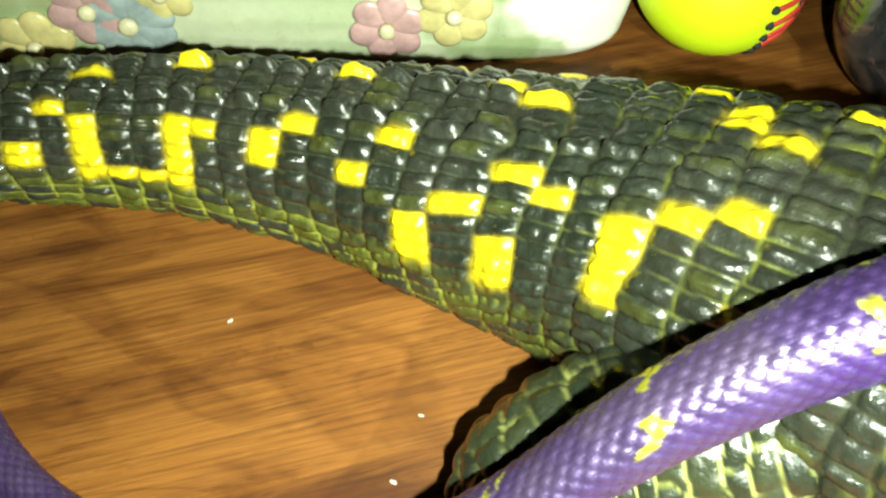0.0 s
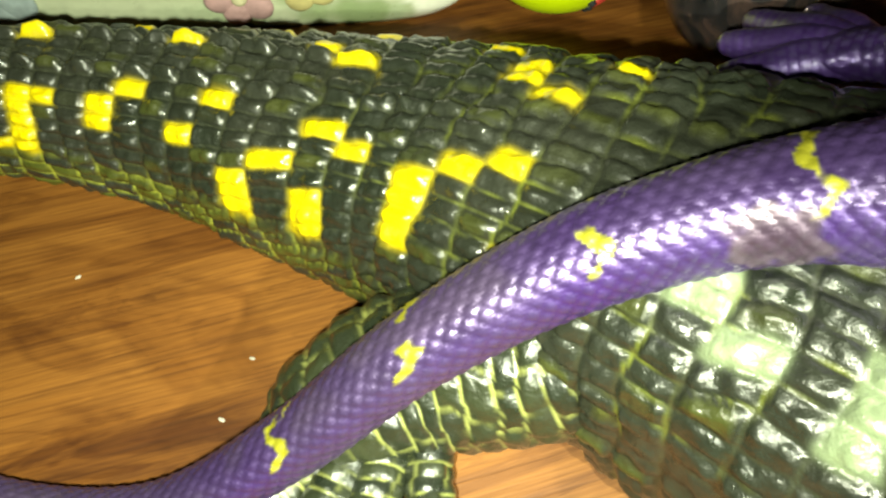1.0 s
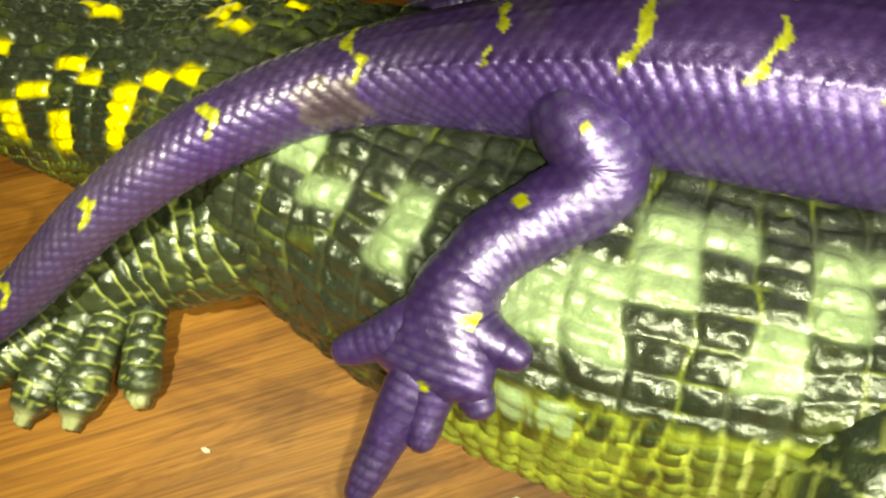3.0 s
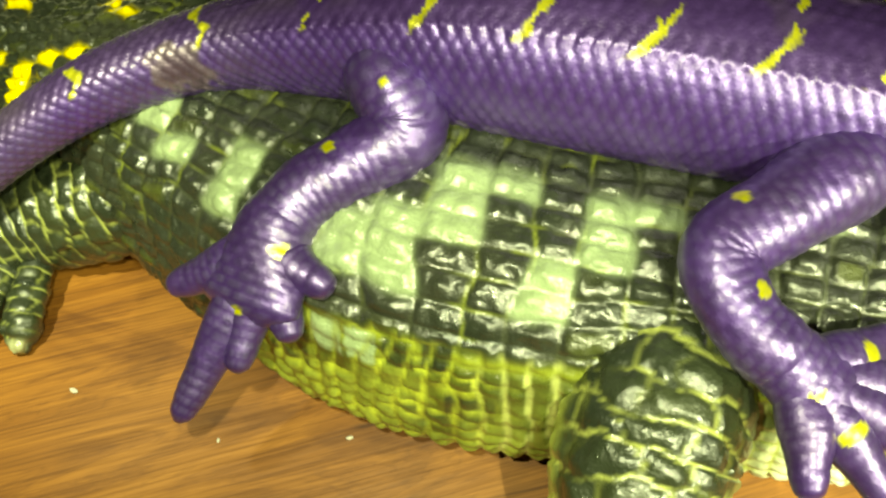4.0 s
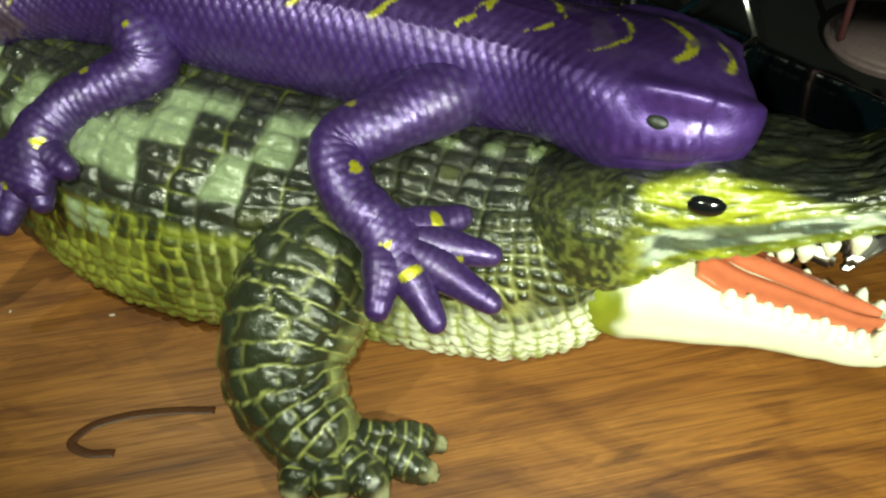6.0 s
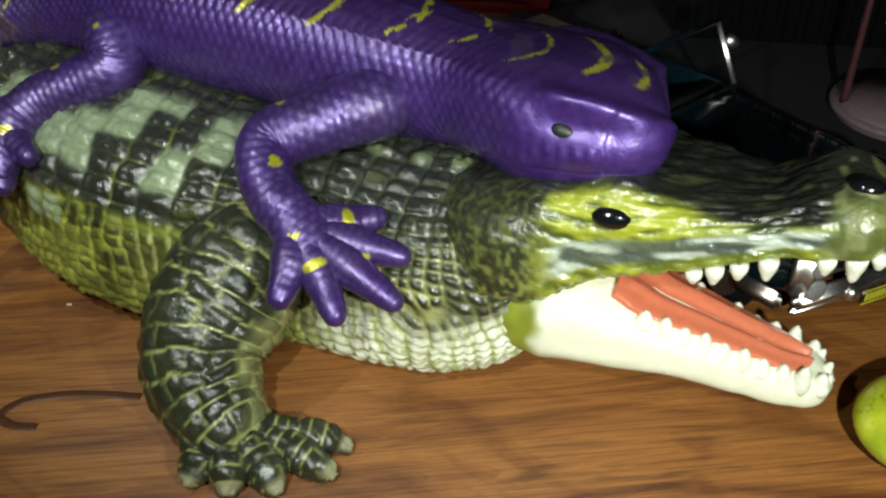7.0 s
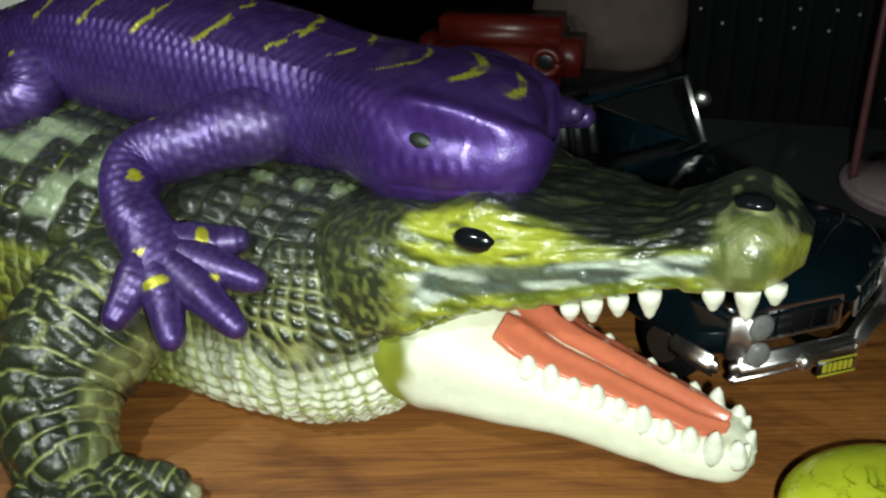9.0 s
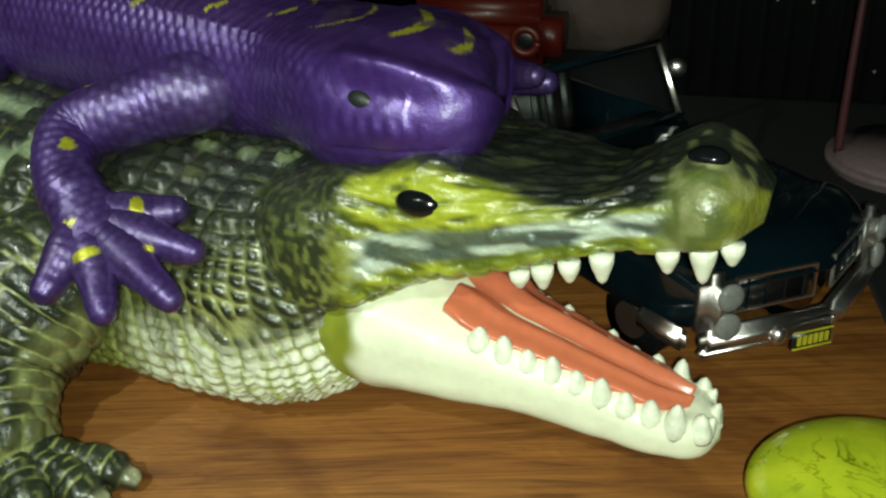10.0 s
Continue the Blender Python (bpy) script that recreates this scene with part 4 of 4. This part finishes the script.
def model_car():
    car = thing("model_car", "dark teal open-top model car with chrome bumper", "model car")
    w = 0.047
    # local: x across, y back from the nose, z up
    m = Matrix.Translation((0.4985, 0.077, 0.006)) @ Matrix.Rotation(radians(50), 4, "Z")
    rake = radians(17.5)

    def slab(name, centre, size, material, bevel=0.0, label="", tilt=0.0, yaw=0.0, parent=car):
        return box(name, m @ Vector(centre), size, material, parent, label, bevel, m.to_3x3().to_4x4() @ Matrix.Rotation(radians(yaw), 4, "Z") @ Matrix.Rotation(radians(tilt), 4, "X"))

    # body: long bonnet, tub, boot
    prof = [(0.000, 0.012, 0.034), (0.006, 0.010, 0.0405), (0.03, 0.009, 0.043), (0.07, 0.009, 0.0455), (0.105, 0.009, 0.048)]
    rows = [(*(m @ Vector((0, y, (a + b) / 2))), w * k, (b - a) / 2, (b - a) / 2, 5.0) for (y, a, b), k in zip(prof, (0.90, 0.97, 1.0, 1.0, 1.0))]
    l = Loft(rows, 0.003, 72)
    crease = np.exp(-((np.abs(l.f) - 0.14) / 0.03) ** 2)
    l.push(0.0012 * crease)
    # the nose comes to a blunt point, both halves of the front raked back
    local = np.array(m.inverted().to_3x3()) @ (l.p - np.array(m.translation)).reshape(-1, 3).T
    back = np.abs(local[0]) * math.tan(rake) * step01(0.085 - local[1], 0.0, 0.085)
    l.p = l.p + (back[:, None] * np.array(m.to_3x3().col[1])).reshape(l.p.shape)
    part("bonnet", l.p.reshape(-1, 3), l.faces(), TEAL, car)
    for side in (-1, 1):
        slab("door", (side * (w - 0.003), 0.145, 0.027), (0.006, 0.085, 0.037), TEAL, 0.002)
    slab("boot", (0, 0.212, 0.028), (2 * w, 0.052, 0.036), TEAL, 0.006)
    slab("floor_pan", (0, 0.145, 0.012), (2 * w - 0.014, 0.09, 0.006), BLACK)
    slab("dashboard", (0, 0.113, 0.042), (2 * w - 0.014, 0.012, 0.012), BLACK, 0.003)
    for x in (-0.021, 0.021):
        slab("seat", (x, 0.150, 0.022), (0.034, 0.034, 0.014), SEAT, 0.004)
        back = slab("seat_back", (x, 0.170, 0.040), (0.034, 0.009, 0.036), SEAT, 0.004, tilt=-12)
        for dx in (-0.009, 0.0, 0.009):
            slab("pleat", (x + dx, 0.1645, 0.041), (0.0055, 0.003, 0.028), SEAT, 0.001, tilt=-12)
    # windscreen frame and glass
    slab("windscreen_glass", (0, 0.1115, 0.062), (2 * w - 0.014, 0.0012, 0.030), GLASS, tilt=-28).visible_shadow = False
    slab("windscreen_header", (0, 0.1185, 0.0765), (2 * w - 0.010, 0.003, 0.003), TEAL, 0.001)
    slab("windscreen_base", (0, 0.1035, 0.0485), (2 * w - 0.008, 0.003, 0.003), TEAL, 0.001)
    for side in (-1, 1):
        slab("windscreen_post", (side * (w - 0.0065), 0.111, 0.0625), (0.003, 0.003, 0.033), CHROME, 0.001, tilt=-28)
    ball_part("wing_mirror", m @ Vector((w + 0.003, 0.116, 0.064)), (0.0045, 0.003, 0.004), CHROME, car, segments=16)
    # nose: on each raked half a barred grille, an upright pair of lamps and half of the bumper
    def on_nose(name, side, along, out, z, size, material, bevel=0.0, label="", parent=car, twist=0.0):
        x, y = side * along * math.cos(rake), along * math.sin(rake) - out
        return slab(name, (x, y, z), size, material, bevel, label, yaw=math.degrees(rake) * side + twist, parent=parent)

    for side in (-1, 1):
        on_nose("grille", side, 0.0200, 0.0010, 0.0300, (0.029, 0.004, 0.0120), BLACK, 0.001)
        for z in (0.0240, 0.0360):
            on_nose("grille_bar", side, 0.0200, 0.0032, z, (0.0305, 0.0012, 0.0008), CHROME)
        for along in (0.0050, 0.0350):
            on_nose("grille_bar", side, along, 0.0032, 0.0300, (0.0008, 0.0012, 0.0122), CHROME)
        for along in np.linspace(0.0095, 0.0305, 4):
            on_nose("grille_slat", side, along, 0.0032, 0.0300, (0.0006, 0.0010, 0.0115), TEAL)
        shell = on_nose("headlamp", side, 0.0425, 0.0030, 0.0275, (0.0125, 0.011, 0.0250), CHROME, 0.004)
        for dz in (-0.0055, 0.0055):
            ball_part("lens", m @ Vector((side * 0.0425 * math.cos(rake) - side * 0.0006, 0.0425 * math.sin(rake) - 0.0090, 0.0275 + dz)), (0.0048, 0.0022, 0.0050), LENS, shell,
                      m.to_3x3().to_4x4() @ Matrix.Rotation(rake * side, 4, "Z"), segments=16)
        on_nose("bumper", side, 0.0245, 0.0060, 0.0165, (0.050, 0.007, 0.0085), CHROME, 0.0025)
        on_nose("bumper_lip", side, 0.0245, 0.0050, 0.0112, (0.048, 0.004, 0.0030), CHROME, 0.001)
        slab("bumper_end", (side * 0.0500, 0.0230, 0.0160), (0.005, 0.022, 0.0085), CHROME, 0.002)
    ball_part("overrider", m @ Vector((-0.0225, -0.0028, 0.0155)), (0.0030, 0.0030, 0.0034), CHROME, car, segments=14)
    sign = on_nose("number_plate", -1, 0.0115, 0.0110, 0.0125, (0.0150, 0.0012, 0.0068), BLACK, 0.0004, "black plate with yellow marks")
    gold = plain("yellow plate enamel", (0.55, 0.50, 0.03), 0.4)
    for k in range(6):
        on_nose("mark", -1, 0.0063 + 0.0021 * k, 0.0119, 0.0125, (0.0013, 0.0006, 0.0036), gold, parent=sign)
    for z in (0.0094, 0.0156):
        on_nose("plate_rim", -1, 0.0115, 0.0118, z, (0.0150, 0.0006, 0.0005), gold, parent=sign)
    on_nose("plate_bracket", -1, 0.0030, 0.0105, 0.0140, (0.0010, 0.0012, 0.0100), CHROME)
    for side in (-1, 1):
        for y in (0.042, 0.195):
            bm = bmesh.new()
            bmesh.ops.create_cone(bm, cap_ends=True, segments=32, radius1=0.0145, radius2=0.0145, depth=0.010, matrix=Matrix.Translation(m @ Vector((side * (w - 0.007), y, 0.0085))) @ m.to_3x3().to_4x4() @ Matrix.Rotation(radians(90), 4, "Y"))
            bmesh.ops.bevel(bm, geom=[e for e in bm.edges if e.is_manifold and e.calc_face_angle() > 1], offset=0.002, segments=3, affect="EDGES")
            wheel = bm_part("wheel", bm, BLACK, car, "black rubber tyre", True)
            bm = bmesh.new()
            bmesh.ops.create_cone(bm, cap_ends=True, segments=24, radius1=0.0085, radius2=0.007, depth=0.0115, matrix=Matrix.Translation(m @ Vector((side * (w - 0.0068), y, 0.0085))) @ m.to_3x3().to_4x4() @ Matrix.Rotation(radians(90 * side), 4, "Y"))
            bm_part("rim", bm, CHROME, wheel, "chrome wheel rim")


model_car()


# ---- dark things at the back of the table ----
def crate():
    thing_ = thing("storage_crate", "black plastic storage crate with upright ribs", "crate")
    glossy = plain("glossy black ribbed plastic", (0.010, 0.011, 0.011), 0.28, coat=0.5, bump=0.8, scale=160.0)
    box("panel", (0.64, 0.44, 0.11), (0.42, 0.18, 0.22), glossy, thing_, bevel=0.006)
    for k in range(30):
        x = 0.44 + 0.0138 * k
        box("rib", (x, 0.3475, 0.112), (0.0048, 0.007, 0.212), glossy, thing_, bevel=0.0012)
    # tiny pale beads added as the glints on the glossy ribs
    for x, z in ((0.435, 0.073), (0.448, 0.065), (0.469, 0.068), (0.490, 0.075), (0.488, 0.064), (0.507, 0.063), (0.510, 0.075), (0.522, 0.073), (0.544, 0.025), (0.559, 0.024)):
        ball_part("glint_bead", (x, 0.3435, z), (0.0011, 0.0011, 0.0011), LENS, thing_, segments=8)
    box("rim", (0.64, 0.345, 0.222), (0.43, 0.014, 0.008), glossy, thing_, bevel=0.002)


crate()


def red_block():
    red = plain("dark red plastic", (0.10, 0.008, 0.004), 0.4, coat=0.3)
    block = thing("red_toy", "dark red plastic toy body with a round hole", "toy")
    box("shell", (0.305, 0.400, 0.025), (0.11, 0.06, 0.05), red, block, bevel=0.014, segments=4)
    l = Loft(tube([(0.340 + 0.008 * math.cos(a), 0.3685, 0.028 + 0.008 * math.sin(a), 0.003) for a in np.linspace(0, 2 * math.pi, 17)]), 0.002, 10, (0, 1, 0))
    part("ring", l.p.reshape(-1, 3), l.faces(), red, block)
    ball_part("hole", (0.340, 0.369, 0.028), (0.007, 0.002, 0.007), BLACK, block, segments=16)
    tan = plain("dusty tan cloth", (0.10, 0.07, 0.06), 0.9, scale=60.0, bump=0.6)
    cloth = ball_part("folded_cloth", (0.372, 0.48, 0.035), (0.060, 0.05, 0.055), tan, None, segments=40)
    for v in cloth.data.vertices:
        v.co += v.normal * 0.006 * noise.noise(v.co * 40)
        v.co.z = max(v.co.z, 0.0)
    tagged(cloth, "dusty tan folded cloth heap on the table", "cloth")


red_block()


def stick():
    base = thing("stick_stand", "thin pink plastic stick on a pale round base", "stand")
    pale = plain("pale pink plastic", (0.20, 0.14, 0.15), 0.5)
    rose = plain("dull rose plastic", (0.08, 0.025, 0.03), 0.4)
    bm = bmesh.new()
    bmesh.ops.create_cone(bm, cap_ends=True, segments=48, radius1=0.042, radius2=0.040, depth=0.009, matrix=Matrix.Translation((0.556, 0.262, 0.0065)))
    bmesh.ops.bevel(bm, geom=[e for e in bm.edges if e.calc_face_angle() > 1], offset=0.003, segments=3, affect="EDGES")
    bm_part("base", bm, pale, base, smooth=True)
    l = Loft(tube([(0.5205, 0.256, 0.010, 0.0022), (0.521, 0.256, 0.07, 0.0020), (0.523, 0.257, 0.15, 0.0018), (0.525, 0.258, 0.22, 0.0018)]), 0.004, 12, (0, 1, 0))
    part("stick", l.p.reshape(-1, 3), l.faces(), rose, base)


stick()


def cloth_and_shade():
    black = plain("matt black cloth and shade", (0.006, 0.006, 0.007), 0.85, scale=400.0, bump=0.5)
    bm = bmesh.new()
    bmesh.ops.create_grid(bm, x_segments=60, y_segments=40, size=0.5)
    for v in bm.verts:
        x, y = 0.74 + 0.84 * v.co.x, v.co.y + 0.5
        # left of x 0.528 the black sheet stands in for shade behind the car
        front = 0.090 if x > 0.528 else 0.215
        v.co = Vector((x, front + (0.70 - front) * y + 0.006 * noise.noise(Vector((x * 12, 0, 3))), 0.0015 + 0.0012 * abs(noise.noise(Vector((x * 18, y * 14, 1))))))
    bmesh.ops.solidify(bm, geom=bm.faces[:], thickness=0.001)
    tagged(bm_part("black_shade_cloth", bm, black, None, "", True), "matt black sheet under the crate, its left part standing in for shade behind the car", "cloth")


cloth_and_shade()


def crumbs():
    pale = plain("pale dust", (0.55, 0.50, 0.42), 0.9)
    for x, y, r in ((-0.063, 0.170, 0.0009), (-0.013, 0.118, 0.0010), (-0.006, 0.138, 0.0008), (0.066, 0.052, 0.0014), (0.161, 0.029, 0.0011), (0.118, 0.030, 0.0008)):
        bm = bmesh.new()
        bmesh.ops.create_icosphere(bm, subdivisions=1, radius=1.0, matrix=Matrix.Translation((x, y, 0.4 * r)) @ Matrix.Rotation(40 * x, 4, "Z") @ Matrix.Diagonal((1.3 * r, 0.7 * r, 0.5 * r, 1)))
        tagged(bm_part("crumb", bm, pale, None, "", False), "tiny pale crumb lying on the wooden table", "crumb", "crumbs on the table")


crumbs()
